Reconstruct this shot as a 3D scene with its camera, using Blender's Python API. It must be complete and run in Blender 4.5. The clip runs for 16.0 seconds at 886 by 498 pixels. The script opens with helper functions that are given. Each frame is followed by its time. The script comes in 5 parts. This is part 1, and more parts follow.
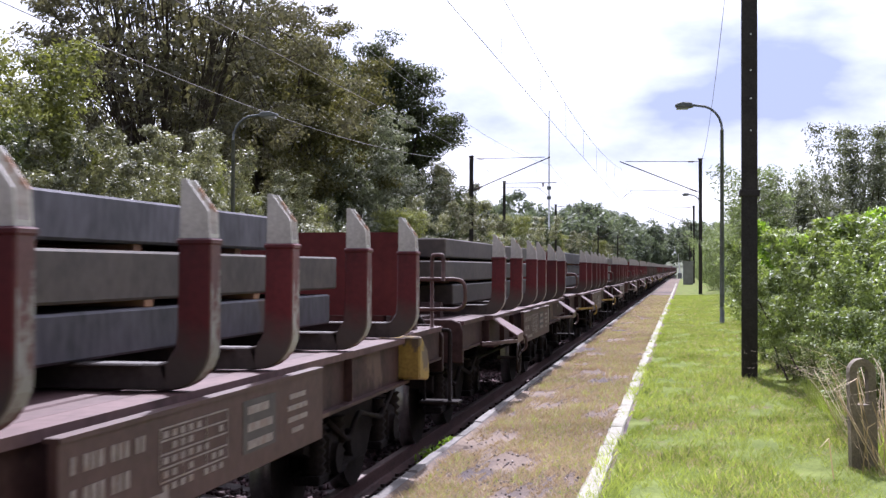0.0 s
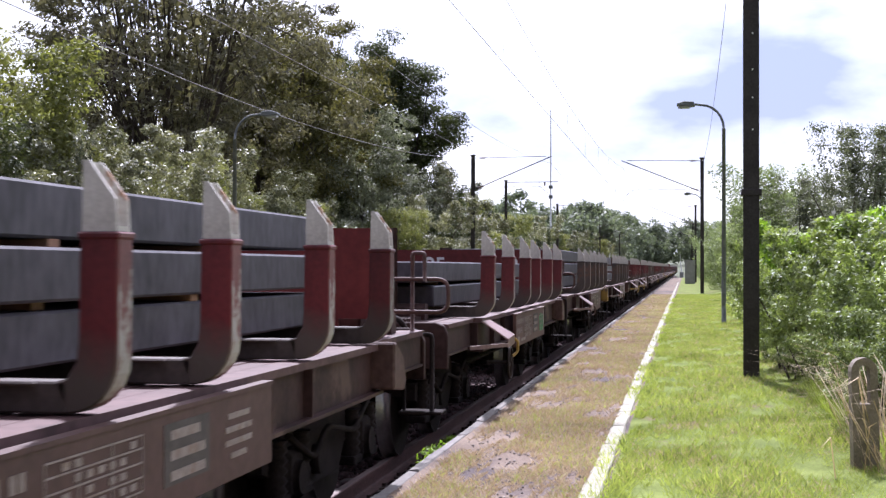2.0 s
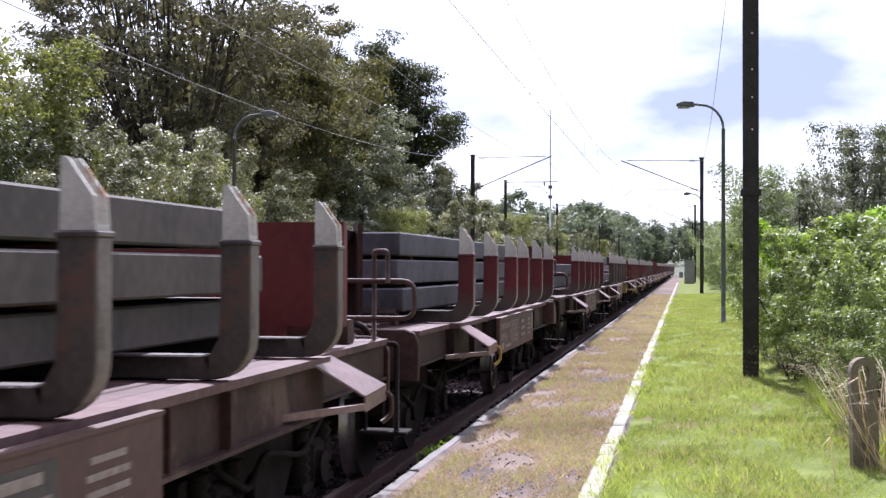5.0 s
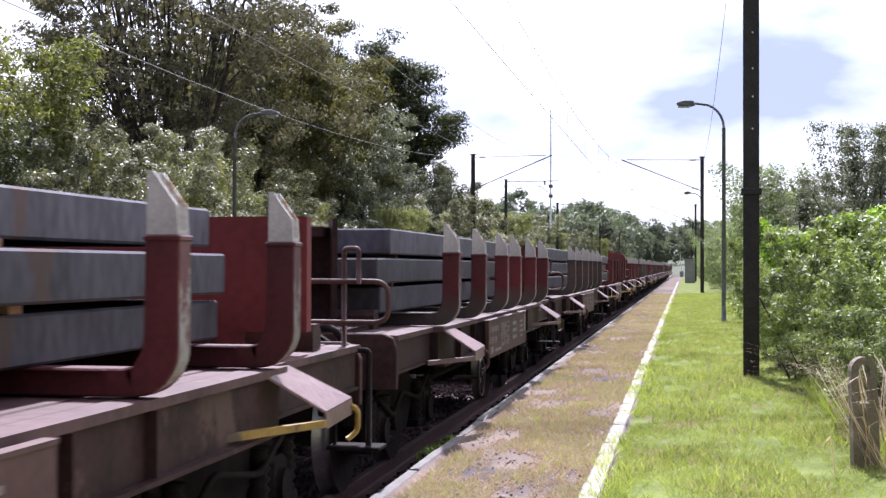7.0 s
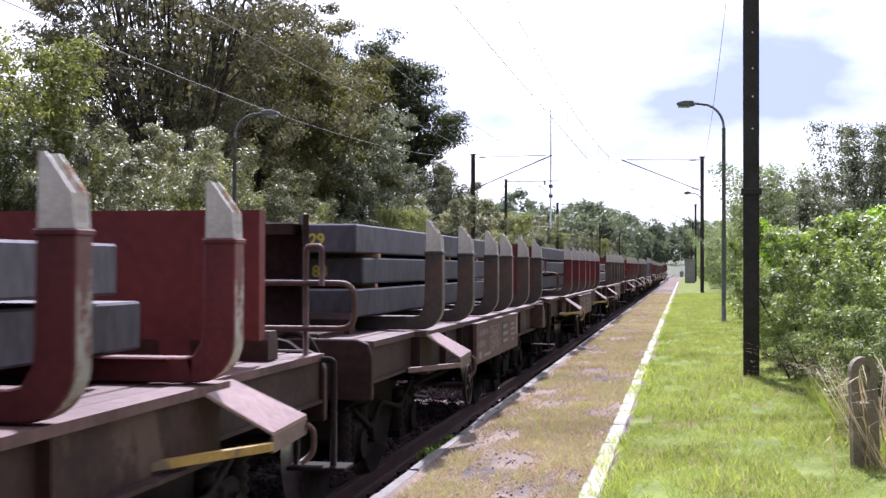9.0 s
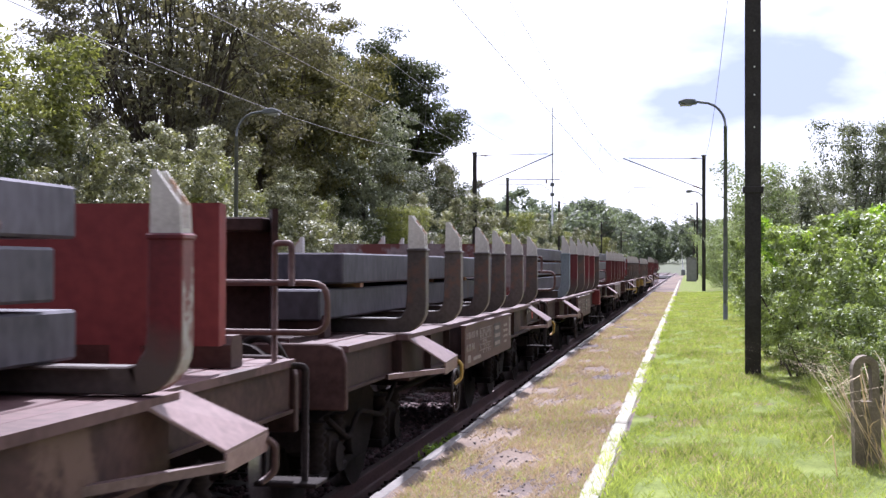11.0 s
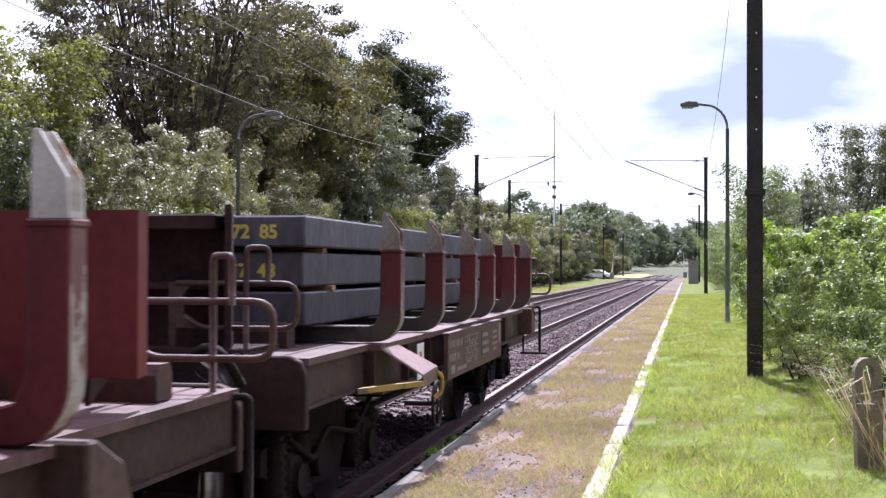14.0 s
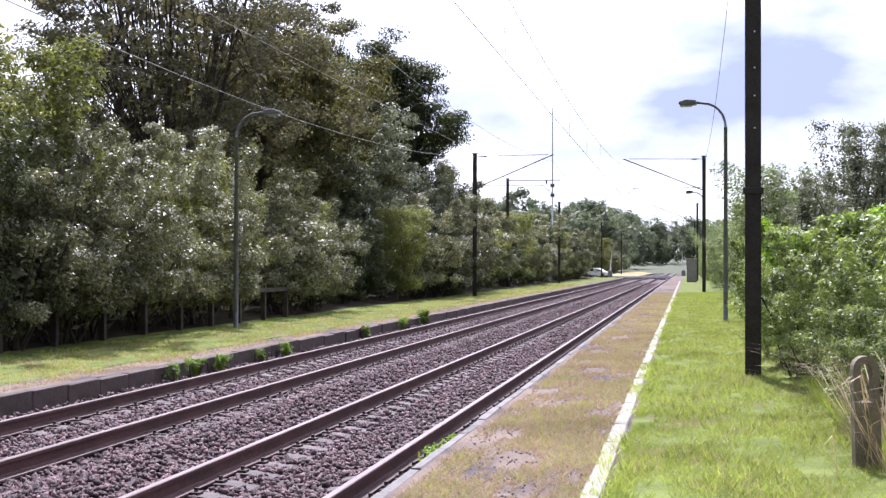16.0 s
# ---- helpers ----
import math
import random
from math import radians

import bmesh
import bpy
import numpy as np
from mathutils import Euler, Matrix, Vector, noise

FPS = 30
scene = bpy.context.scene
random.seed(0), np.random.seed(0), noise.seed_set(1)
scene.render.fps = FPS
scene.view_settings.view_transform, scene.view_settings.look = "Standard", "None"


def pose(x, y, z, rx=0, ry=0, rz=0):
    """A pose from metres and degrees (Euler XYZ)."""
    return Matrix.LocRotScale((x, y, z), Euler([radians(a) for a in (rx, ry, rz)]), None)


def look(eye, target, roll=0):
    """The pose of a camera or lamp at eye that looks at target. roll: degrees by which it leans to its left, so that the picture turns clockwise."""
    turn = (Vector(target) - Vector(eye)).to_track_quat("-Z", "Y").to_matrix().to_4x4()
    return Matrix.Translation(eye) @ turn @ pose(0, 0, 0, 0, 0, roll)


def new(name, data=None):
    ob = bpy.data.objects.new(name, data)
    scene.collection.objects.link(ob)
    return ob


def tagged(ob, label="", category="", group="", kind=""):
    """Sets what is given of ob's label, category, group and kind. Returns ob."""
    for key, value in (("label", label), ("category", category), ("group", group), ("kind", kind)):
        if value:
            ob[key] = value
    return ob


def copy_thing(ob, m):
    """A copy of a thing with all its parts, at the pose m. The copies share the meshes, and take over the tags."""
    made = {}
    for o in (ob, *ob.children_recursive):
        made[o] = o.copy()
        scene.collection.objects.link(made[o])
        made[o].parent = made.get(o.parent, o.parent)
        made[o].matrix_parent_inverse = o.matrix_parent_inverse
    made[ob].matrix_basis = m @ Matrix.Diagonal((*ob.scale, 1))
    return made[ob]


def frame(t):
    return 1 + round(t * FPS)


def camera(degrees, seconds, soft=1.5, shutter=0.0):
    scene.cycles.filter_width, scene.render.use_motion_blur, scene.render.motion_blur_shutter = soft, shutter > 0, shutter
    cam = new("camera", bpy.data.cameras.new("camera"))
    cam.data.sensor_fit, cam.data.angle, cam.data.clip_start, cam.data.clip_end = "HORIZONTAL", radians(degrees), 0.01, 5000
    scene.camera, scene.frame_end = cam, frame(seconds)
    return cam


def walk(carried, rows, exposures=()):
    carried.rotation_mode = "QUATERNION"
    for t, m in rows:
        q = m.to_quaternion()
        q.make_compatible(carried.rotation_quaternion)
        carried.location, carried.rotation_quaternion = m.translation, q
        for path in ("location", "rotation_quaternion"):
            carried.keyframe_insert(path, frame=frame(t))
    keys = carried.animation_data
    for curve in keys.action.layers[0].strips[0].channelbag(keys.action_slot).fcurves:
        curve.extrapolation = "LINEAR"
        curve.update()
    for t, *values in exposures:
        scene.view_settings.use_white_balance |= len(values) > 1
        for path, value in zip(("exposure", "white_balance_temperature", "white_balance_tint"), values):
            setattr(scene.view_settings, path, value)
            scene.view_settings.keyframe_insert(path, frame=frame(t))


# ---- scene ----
# ---------- camera: stands on the platform, shakes a little in the wind ----------
cam = camera(36.3, 16.0, soft=1.4, shutter=0.05)
SHAKE = [(0.0, -6.1, 4.5), (0.5, -3.1, 3.0), (1.0, -4.6, 3.0), (1.5, -4.6, 3.0), (2.0, -3.1, 3.0), (2.5, -3.1, 4.5),
         (3.0, -3.1, 3.8), (3.5, 0.0, 3.0), (4.0, -1.5, 1.5), (6.5, -4.6, 5.5), (7.0, -3.1, 1.5), (7.5, -1.5, 3.0),
         (8.0, -6.2, 4.5), (8.5, -3.1, 0.5), (9.0, -3.1, 1.5), (11.5, 0.0, -1.6), (12.0, -1.5, -0.8), (12.5, -1.5, 0.0),
         (13.0, 0.0, -1.5), (13.5, 1.5, -1.6), (14.0, 3.1, 3.0), (14.5, 0.0, -1.6), (15.0, 1.5, -3.0), (15.5, -4.6, 3.0),
         (16.0, 0.0, 0.0)]
TURN = 0.02396  # degrees per unit of shake
EYE = 1.75      # above the rail heads
walk(cam, [(t, pose(0, 0, EYE, 90.695 + v * TURN, -0.127, 10.256 + u * TURN)) for t, u, v in SHAKE],
     exposures=[(0.0, 0.79, 5740, 22.0), (1.5, 0.91, 5740, 22.0), (3.0, 0.92, 5740, 22.0), (7.0, 0.95, 5740, 22.0), (9.0, 0.99, 5740, 22.0), (12.5, 1.05, 5740, 22.0), (14.3, 0.97, 5740, 22.0), (15.5, 0.87, 5740, 22.0), (16.0, 0.87, 5740, 22.0)])

# ---------- sun and sky ----------
SUN_AZ, SUN_EL = -10.0, 52.0   # degrees right of the line's direction, and above the horizon
world = bpy.data.worlds.new("sky")
scene.world = world
world.use_nodes = True
wn, wl = world.node_tree.nodes, world.node_tree.links
wn.clear()


def wnode(kind, **values):
    n = wn.new(kind)
    for k, v in values.items():
        n.inputs[k].default_value = v
    return n


sky = wn.new("ShaderNodeTexSky")
sky.sky_type, sky.sun_disc = "NISHITA", False
sky.sun_elevation, sky.sun_rotation = radians(SUN_EL), radians(SUN_AZ)
coord = wn.new("ShaderNodeTexCoord")
mapping = wnode("ShaderNodeMapping", Scale=(1.5, 1.5, 3.6), Location=(2.3, 1.7, 4.1))
clouds = wnode("ShaderNodeTexNoise", Scale=3.0, Detail=7.0, Roughness=0.5)
edge = wn.new("ShaderNodeValToRGB")
edge.color_ramp.elements[0].position, edge.color_ramp.elements[1].position = 0.26, 0.47
tint = wn.new("ShaderNodeMix")
tint.data_type = "RGBA"
tint.inputs[6].default_value = (0.35, 0.385, 0.52, 1)
tint.inputs[7].default_value = (1.05, 1.05, 1.07, 1)
bg_sky, bg_cloud = wnode("ShaderNodeBackground", Strength=0.09), wnode("ShaderNodeBackground", Strength=1.0)
cover = wnode("ShaderNodeMixShader", Fac=0.86)
out = wn.new("ShaderNodeOutputWorld")
wl.new(coord.outputs["Generated"], mapping.inputs["Vector"])
wl.new(mapping.outputs["Vector"], clouds.inputs["Vector"])


def bank_of_cloud(azimuth, elevation, wide, high, depth, before):
    """Thins the white cover round one direction, so that a blue-grey bank of cloud lies there with a ragged edge."""
    a_, e_ = radians(azimuth), radians(elevation)
    off = wn.new("ShaderNodeVectorMath")
    off.operation = "SUBTRACT"
    off.inputs[1].default_value = (math.sin(a_) * math.cos(e_), math.cos(a_) * math.cos(e_), math.sin(e_))
    fit_ = wnode("ShaderNodeMapping", Scale=(1 / radians(wide), 1 / radians(wide), 1 / radians(high)))
    far_ = wn.new("ShaderNodeVectorMath")
    far_.operation = "LENGTH"
    fall = wn.new("ShaderNodeMapRange")
    fall.interpolation_type = "SMOOTHSTEP"
    fall.inputs[1].default_value, fall.inputs[2].default_value = 0.0, 1.3
    fall.inputs[3].default_value, fall.inputs[4].default_value = -depth, 0.0
    total = wn.new("ShaderNodeMath")
    total.operation = "ADD"
    wl.new(coord.outputs["Generated"], off.inputs[0])
    wl.new(off.outputs[0], fit_.inputs["Vector"])
    wl.new(fit_.outputs[0], far_.inputs[0])
    wl.new(far_.outputs["Value"], fall.inputs[0])
    wl.new(before, total.inputs[0])
    wl.new(fall.outputs[0], total.inputs[1])
    return total.outputs[0]


cloud_fac = bank_of_cloud(2.8, 6.7, 9.5, 3.0, 0.22, clouds.outputs["Fac"])
cloud_fac = bank_of_cloud(8.5, 10.8, 4.5, 2.0, 0.16, cloud_fac)
cloud_fac = bank_of_cloud(-5.0, 4.0, 3.0, 1.2, 0.09, cloud_fac)
wl.new(cloud_fac, edge.inputs["Fac"])
wl.new(edge.outputs["Color"], tint.inputs[0])
# the cloud cover glows towards the sun and dulls away from it
sunward = wn.new("ShaderNodeVectorMath")
sunward.operation = "DOT_PRODUCT"
sunward.inputs[1].default_value = (math.sin(radians(SUN_AZ)) * math.cos(radians(SUN_EL)), math.cos(radians(SUN_AZ)) * math.cos(radians(SUN_EL)), math.sin(radians(SUN_EL)))
glow_ = wnode("ShaderNodeMapRange")
glow_.inputs[1].default_value, glow_.inputs[2].default_value = -0.15, 0.8
glow_.inputs[3].default_value, glow_.inputs[4].default_value = 0.12, 1.0
wl.new(coord.outputs["Generated"], sunward.inputs[0])
wl.new(sunward.outputs["Value"], glow_.inputs[0])
wl.new(glow_.outputs[0], bg_cloud.inputs["Strength"])
wl.new(tint.outputs[2], bg_cloud.inputs["Color"])
wl.new(sky.outputs["Color"], bg_sky.inputs["Color"])
wl.new(bg_sky.outputs[0], cover.inputs[1])
wl.new(bg_cloud.outputs[0], cover.inputs[2])
wl.new(cover.outputs[0], out.inputs["Surface"])
lamp = bpy.data.lights.new("sun", "SUN")
lamp.energy, lamp.angle, lamp.color = 5.0, radians(1.5), (1.0, 0.965, 0.93)
sun = new("sun", lamp)
a, e = radians(SUN_AZ), radians(SUN_EL)
sun.matrix_world = look((0, 0, 40), (0 - math.sin(a) * math.cos(e), -math.cos(a) * math.cos(e), 40 - math.sin(e)))


# ---------- materials ----------
def material(name, dark, light, scale=8.0, rough=0.7, metal=0.0, bump=0.3, fine=None, wear=None, amount=0.5, island=0.0,
             each=0.0, bump_depth=0.01, stretch=(1, 1, 1), spec=0.5, space="Object", bare=None):
    """Two-scale mottled surface; wear: a second colour in patches; island / each: brightness change from piece to piece."""
    m = bpy.data.materials.new(name)
    m.use_nodes = True
    n, l = m.node_tree.nodes, m.node_tree.links
    b = n["Principled BSDF"]
    b.inputs["Roughness"].default_value, b.inputs["Metallic"].default_value = rough, metal
    b.inputs["Specular IOR Level"].default_value = spec
    tc = n.new("ShaderNodeTexCoord")
    mp = n.new("ShaderNodeMapping")
    mp.inputs["Scale"].default_value = stretch
    l.new(tc.outputs[space], mp.inputs["Vector"])
    big, small = n.new("ShaderNodeTexNoise"), n.new("ShaderNodeTexNoise")
    big.inputs["Scale"].default_value, big.inputs["Detail"].default_value = scale, 5
    small.inputs["Scale"].default_value, small.inputs["Detail"].default_value = fine or scale * 9, 3
    for t in (big, small):
        l.new(mp.outputs[0], t.inputs["Vector"])
    add = n.new("ShaderNodeMath")
    add.operation = "MULTIPLY_ADD"
    add.inputs[1].default_value = 0.45
    l.new(small.outputs["Fac"], add.inputs[0])
    mul = n.new("ShaderNodeMath")
    mul.operation = "MULTIPLY"
    mul.inputs[1].default_value = 0.55
    l.new(big.outputs["Fac"], mul.inputs[0])
    l.new(mul.outputs[0], add.inputs[2])
    ramp = n.new("ShaderNodeValToRGB")
    r = ramp.color_ramp
    r.elements[0].position, r.elements[1].position = 0.36, 0.64
    r.elements[0].color, r.elements[1].color = (*dark, 1), (*light, 1)
    l.new(add.outputs[0], ramp.inputs["Fac"])
    colour = ramp.outputs["Color"]
    if wear:
        patch = n.new("ShaderNodeTexNoise")
        patch.inputs["Scale"].default_value, patch.inputs["Detail"].default_value = scale * 0.45, 8
        patch.inputs["Roughness"].default_value = 0.65
        l.new(mp.outputs[0], patch.inputs["Vector"])
        cut = n.new("ShaderNodeValToRGB")
        cut.color_ramp.elements[0].position, cut.color_ramp.elements[1].position = 1 - amount, min(1, 1.04 - amount)
        l.new(patch.outputs["Fac"], cut.inputs["Fac"])
        mix = n.new("ShaderNodeMix")
        mix.data_type = "RGBA"
        l.new(cut.outputs["Color"], mix.inputs[0])
        l.new(colour, mix.inputs[6])
        mix.inputs[7].default_value = (*wear, 1)
        colour = mix.outputs[2]
    if bare:  # paint rubbed off below a ragged line, down to grey metal
        level, metal_colour = bare
        xyz = n.new("ShaderNodeSeparateXYZ")
        l.new(tc.outputs[space], xyz.inputs[0])
        rag = n.new("ShaderNodeMath")
        rag.operation = "MULTIPLY_ADD"
        rag.inputs[1].default_value = 0.35
        l.new(big.outputs["Fac"], rag.inputs[0])
        l.new(xyz.outputs["Z"], rag.inputs[2])
        line = n.new("ShaderNodeMapRange")
        line.inputs[1].default_value, line.inputs[2].default_value = level + 0.08, level + 0.27
        line.inputs[3].default_value, line.inputs[4].default_value = 1.0, 0.0
        l.new(rag.outputs[0], line.inputs[0])
        scrape = n.new("ShaderNodeMix")
        scrape.data_type = "RGBA"
        l.new(line.outputs[0], scrape.inputs[0])
        l.new(colour, scrape.inputs[6])
        scrape.inputs[7].default_value = (*metal_colour, 1)
        colour = scrape.outputs[2]
    if island or each:
        src = n.new("ShaderNodeNewGeometry" if island else "ShaderNodeObjectInfo")
        sock = src.outputs["Random Per Island" if island else "Random"]
        span = n.new("ShaderNodeMapRange")
        k = island or each
        span.inputs[3].default_value, span.inputs[4].default_value = 1 - k, 1 + k
        l.new(sock, span.inputs[0])
        hsv = n.new("ShaderNodeHueSaturation")
        l.new(colour, hsv.inputs["Color"])
        l.new(span.outputs[0], hsv.inputs["Value"])
        colour = hsv.outputs["Color"]
    l.new(colour, b.inputs["Base Color"])
    if bump:
        bp = n.new("ShaderNodeBump")
        bp.inputs["Strength"].default_value, bp.inputs["Distance"].default_value = bump, bump_depth
        l.new(add.outputs[0], bp.inputs["Height"])
        l.new(bp.outputs[0], b.inputs["Normal"])
    return m


def leaf_material(name, dark, light, glow, rough=0.45, thin=0.35, spec=0.5):
    m = bpy.data.materials.new(name)
    m.use_nodes = True
    n, l = m.node_tree.nodes, m.node_tree.links
    b, o = n["Principled BSDF"], n["Material Output"]
    g, info = n.new("ShaderNodeNewGeometry"), n.new("ShaderNodeObjectInfo")
    tc, noise_ = n.new("ShaderNodeTexCoord"), n.new("ShaderNodeTexNoise")
    noise_.inputs["Scale"].default_value = 0.7
    l.new(tc.outputs["Object"], noise_.inputs["Vector"])
    mixf = n.new("ShaderNodeMath")
    mixf.operation = "MULTIPLY_ADD"
    mixf.inputs[1].default_value = 0.6
    l.new(g.outputs["Random Per Island"], mixf.inputs[0])
    half = n.new("ShaderNodeMath")
    half.operation = "MULTIPLY_ADD"
    half.inputs[1].default_value, half.inputs[2].default_value = 1.2, -0.4
    l.new(noise_.outputs["Fac"], half.inputs[0])
    l.new(half.outputs[0], mixf.inputs[2])
    ramp = n.new("ShaderNodeValToRGB")
    ramp.color_ramp.elements[0].color, ramp.color_ramp.elements[1].color = (*dark, 1), (*light, 1)
    l.new(mixf.outputs[0], ramp.inputs["Fac"])
    hsv = n.new("ShaderNodeHueSaturation")
    span = n.new("ShaderNodeMapRange")
    span.inputs[3].default_value, span.inputs[4].default_value = 0.75, 1.25
    l.new(info.outputs["Random"], span.inputs[0])
    l.new(span.outputs[0], hsv.inputs["Value"])
    l.new(ramp.outputs["Color"], hsv.inputs["Color"])
    l.new(hsv.outputs["Color"], b.inputs["Base Color"])
    b.inputs["Roughness"].default_value, b.inputs["Specular IOR Level"].default_value = rough, spec
    tr = n.new("ShaderNodeBsdfTranslucent")
    tint_ = n.new("ShaderNodeMix")
    tint_.data_type, tint_.blend_type = "RGBA", "MULTIPLY"
    tint_.inputs[0].default_value = 1.0
    tint_.inputs[7].default_value = (*glow, 1)
    l.new(hsv.outputs["Color"], tint_.inputs[6])
    l.new(tint_.outputs[2], tr.inputs["Color"])
    ms = n.new("ShaderNodeMixShader")
    ms.inputs[0].default_value = thin
    l.new(b.outputs[0], ms.inputs[1])
    l.new(tr.outputs[0], ms.inputs[2])
    l.new(ms.outputs[0], o.inputs["Surface"])
    return m


M_BALLAST = material("ballast_bed", (0.03, 0.018, 0.019), (0.105, 0.066, 0.068), 14, 0.9, bump=1.0, fine=38, bump_depth=0.05)
M_STONE = material("ballast_stone", (0.026, 0.0142, 0.0155), (0.175, 0.102, 0.107), 9, 0.8, bump=0.4, island=0.7)
M_RAIL = material("rail_rust", (0.045, 0.019, 0.018), (0.12, 0.055, 0.05), 5, 0.75, bump=0.3, stretch=(1, 0.3, 1))
M_HEAD = material("rail_head", (0.10, 0.07, 0.066), (0.18, 0.132, 0.122), 6, 0.6, 0.3, 0.05, stretch=(1, 0.1, 1))
M_SLEEPER = material("sleeper_concrete", (0.075, 0.06, 0.058), (0.145, 0.12, 0.114), 5, 0.9, each=0.2)
M_CLIP = material("rail_clip", (0.04, 0.028, 0.024), (0.10, 0.07, 0.06), 20, 0.8)
M_KERB = material("kerb_stone", (0.12, 0.105, 0.098), (0.23, 0.21, 0.195), 4, 0.9, each=0.15, wear=(0.17, 0.15, 0.13), amount=0.42)
M_KERB_OLD = material("old_kerb", (0.05, 0.036, 0.032), (0.115, 0.085, 0.075), 3, 0.9, each=0.15, wear=(0.32, 0.29, 0.27), amount=0.36)
M_PLATFORM = material("platform_soil", (0.12, 0.09, 0.074), (0.24, 0.187, 0.15), 0.9, 0.95, bump=0.5, fine=30, wear=(0.10, 0.082, 0.082), amount=0.47, bump_depth=0.05, spec=0.1)
M_TURF = material("turf_soil", (0.085, 0.11, 0.03), (0.19, 0.225, 0.065), 2.2, 0.95, bump=0.5, fine=40, wear=(0.17, 0.135, 0.085), amount=0.42, spec=0.05)
# soil below the shrubs; their shade is put into this dark colour
M_SHRUB_SHADE = material("shrub_shade_soil", (0.022, 0.017, 0.012), (0.06, 0.046, 0.032), 1.5, 0.95, bump=0.6, fine=25, spec=0.05)
M_STRAW = material("straw", (0.26, 0.2, 0.1), (0.44, 0.36, 0.2), 0.8, 0.95, bump=0.5, fine=12, spec=0.05)
M_FIELD = material("field", (0.035, 0.048, 0.02), (0.085, 0.095, 0.04), 0.15, 0.95, fine=3)
M_LINE = material("white_line", (0.2, 0.185, 0.14), (0.36, 0.34, 0.27), 5, 0.85, each=0.08, wear=(0.33, 0.29, 0.22), amount=0.46)
M_GRASS = leaf_material("grass_blade", (0.2, 0.255, 0.052), (0.49, 0.54, 0.17), (1.2, 1.25, 0.65), 0.6, 0.45, 0.2)
M_DRY = leaf_material("dry_grass", (0.34, 0.258, 0.165), (0.61, 0.495, 0.335), (1.1, 1.0, 0.8), 0.7, 0.25, 0.2)
M_LEAF_TREE = leaf_material("tree_leaf", (0.056, 0.052, 0.04), (0.205, 0.2, 0.12), (1.3, 1.25, 0.8), 0.6, 0.34, 0.25)
M_LEAF_OLIVE = leaf_material("olive_leaf", (0.06, 0.062, 0.026), (0.25, 0.24, 0.10), (1.3, 1.25, 0.7), 0.6, 0.36, 0.25)
M_LEAF_DARK = leaf_material("dark_leaf", (0.022, 0.028, 0.014), (0.095, 0.11, 0.045), (1.3, 1.4, 0.7), 0.55, 0.3, 0.3)
M_LEAF_SHRUB = leaf_material("shrub_leaf", (0.032, 0.042, 0.02), (0.37, 0.37, 0.22), (1.25, 1.25, 0.7), 0.48, 0.22, 0.4)
M_LEAF_LIME = leaf_material("lime_leaf", (0.085, 0.1, 0.034), (0.31, 0.315, 0.13), (1.3, 1.35, 0.6), 0.55, 0.38, 0.3)
M_LEAF_BRIGHT = leaf_material("bright_leaf", (0.06, 0.115, 0.018), (0.36, 0.5, 0.085), (1.4, 1.5, 0.5), 0.48, 0.42, 0.4)
M_LEAF_SILVER = leaf_material("silver_leaf", (0.06, 0.07, 0.045), (0.26, 0.275, 0.185), (1.2, 1.25, 0.85), 0.5, 0.28, 0.4)
M_LEAF_HEDGE = leaf_material("hedge_leaf", (0.066, 0.096, 0.03), (0.4, 0.465, 0.175), (1.3, 1.4, 0.6), 0.5, 0.32, 0.4)
M_LEAF_PALE = leaf_material("pale_hedge_leaf", (0.11, 0.14, 0.07), (0.34, 0.39, 0.2), (1.2, 1.3, 0.7), 0.6, 0.34, 0.3)
# pale grey-green: the haze of distance is mixed into this leaf colour
M_LEAF_HAZE = leaf_material("hazed_leaf", (0.105, 0.125, 0.1), (0.25, 0.28, 0.2), (1.2, 1.3, 0.8), 0.6, 0.3, 0.3)
M_BARK = material("bark", (0.035, 0.028, 0.022), (0.11, 0.09, 0.07), 6, 0.95, bump=0.9, stretch=(1, 1, 0.3))
M_MAST = material("mast_steel", (0.018, 0.014, 0.013), (0.048, 0.04, 0.038), 5, 0.6, 0.3, 0.2)
M_LAMP = material("lamp_steel", (0.10, 0.11, 0.11), (0.19, 0.20, 0.20), 6, 0.55, 0.4, 0.1)
M_LAMP_GLASS = material("lamp_bowl", (0.25, 0.25, 0.24), (0.40, 0.40, 0.38), 10, 0.3)
M_WIRE = material("catenary_wire", (0.16, 0.15, 0.145), (0.24, 0.22, 0.21), 20, 0.5, 0.6, 0)
M_INSULATOR = material("insulator", (0.10, 0.06, 0.05), (0.18, 0.12, 0.10), 20, 0.3)
M_GRAVEL = material("gravel", (0.15, 0.125, 0.12), (0.34, 0.29, 0.27), 9, 0.9, bump=0, island=0.4)
M_POST = material("concrete_post", (0.12, 0.095, 0.07), (0.24, 0.2, 0.155), 7, 0.95, bump=0.7, wear=(0.12, 0.10, 0.08), amount=0.4)
M_CABINET = material("cabinet_paint", (0.20, 0.20, 0.19), (0.30, 0.30, 0.28), 3, 0.7)
M_WHITE = material("white_paint", (0.65, 0.64, 0.62), (0.82, 0.81, 0.79), 6, 0.6)
M_BRICK = material("red_brick", (0.20, 0.09, 0.07), (0.34, 0.17, 0.13), 5, 0.9)
M_ROOF = material("roof_tile", (0.14, 0.07, 0.055), (0.24, 0.12, 0.09), 5, 0.9)
M_GLASS = material("dark_glass", (0.02, 0.025, 0.03), (0.04, 0.045, 0.05), 2, 0.1, bump=0)
M_ROAD = material("asphalt", (0.05, 0.05, 0.052), (0.10, 0.10, 0.10), 3, 0.9)
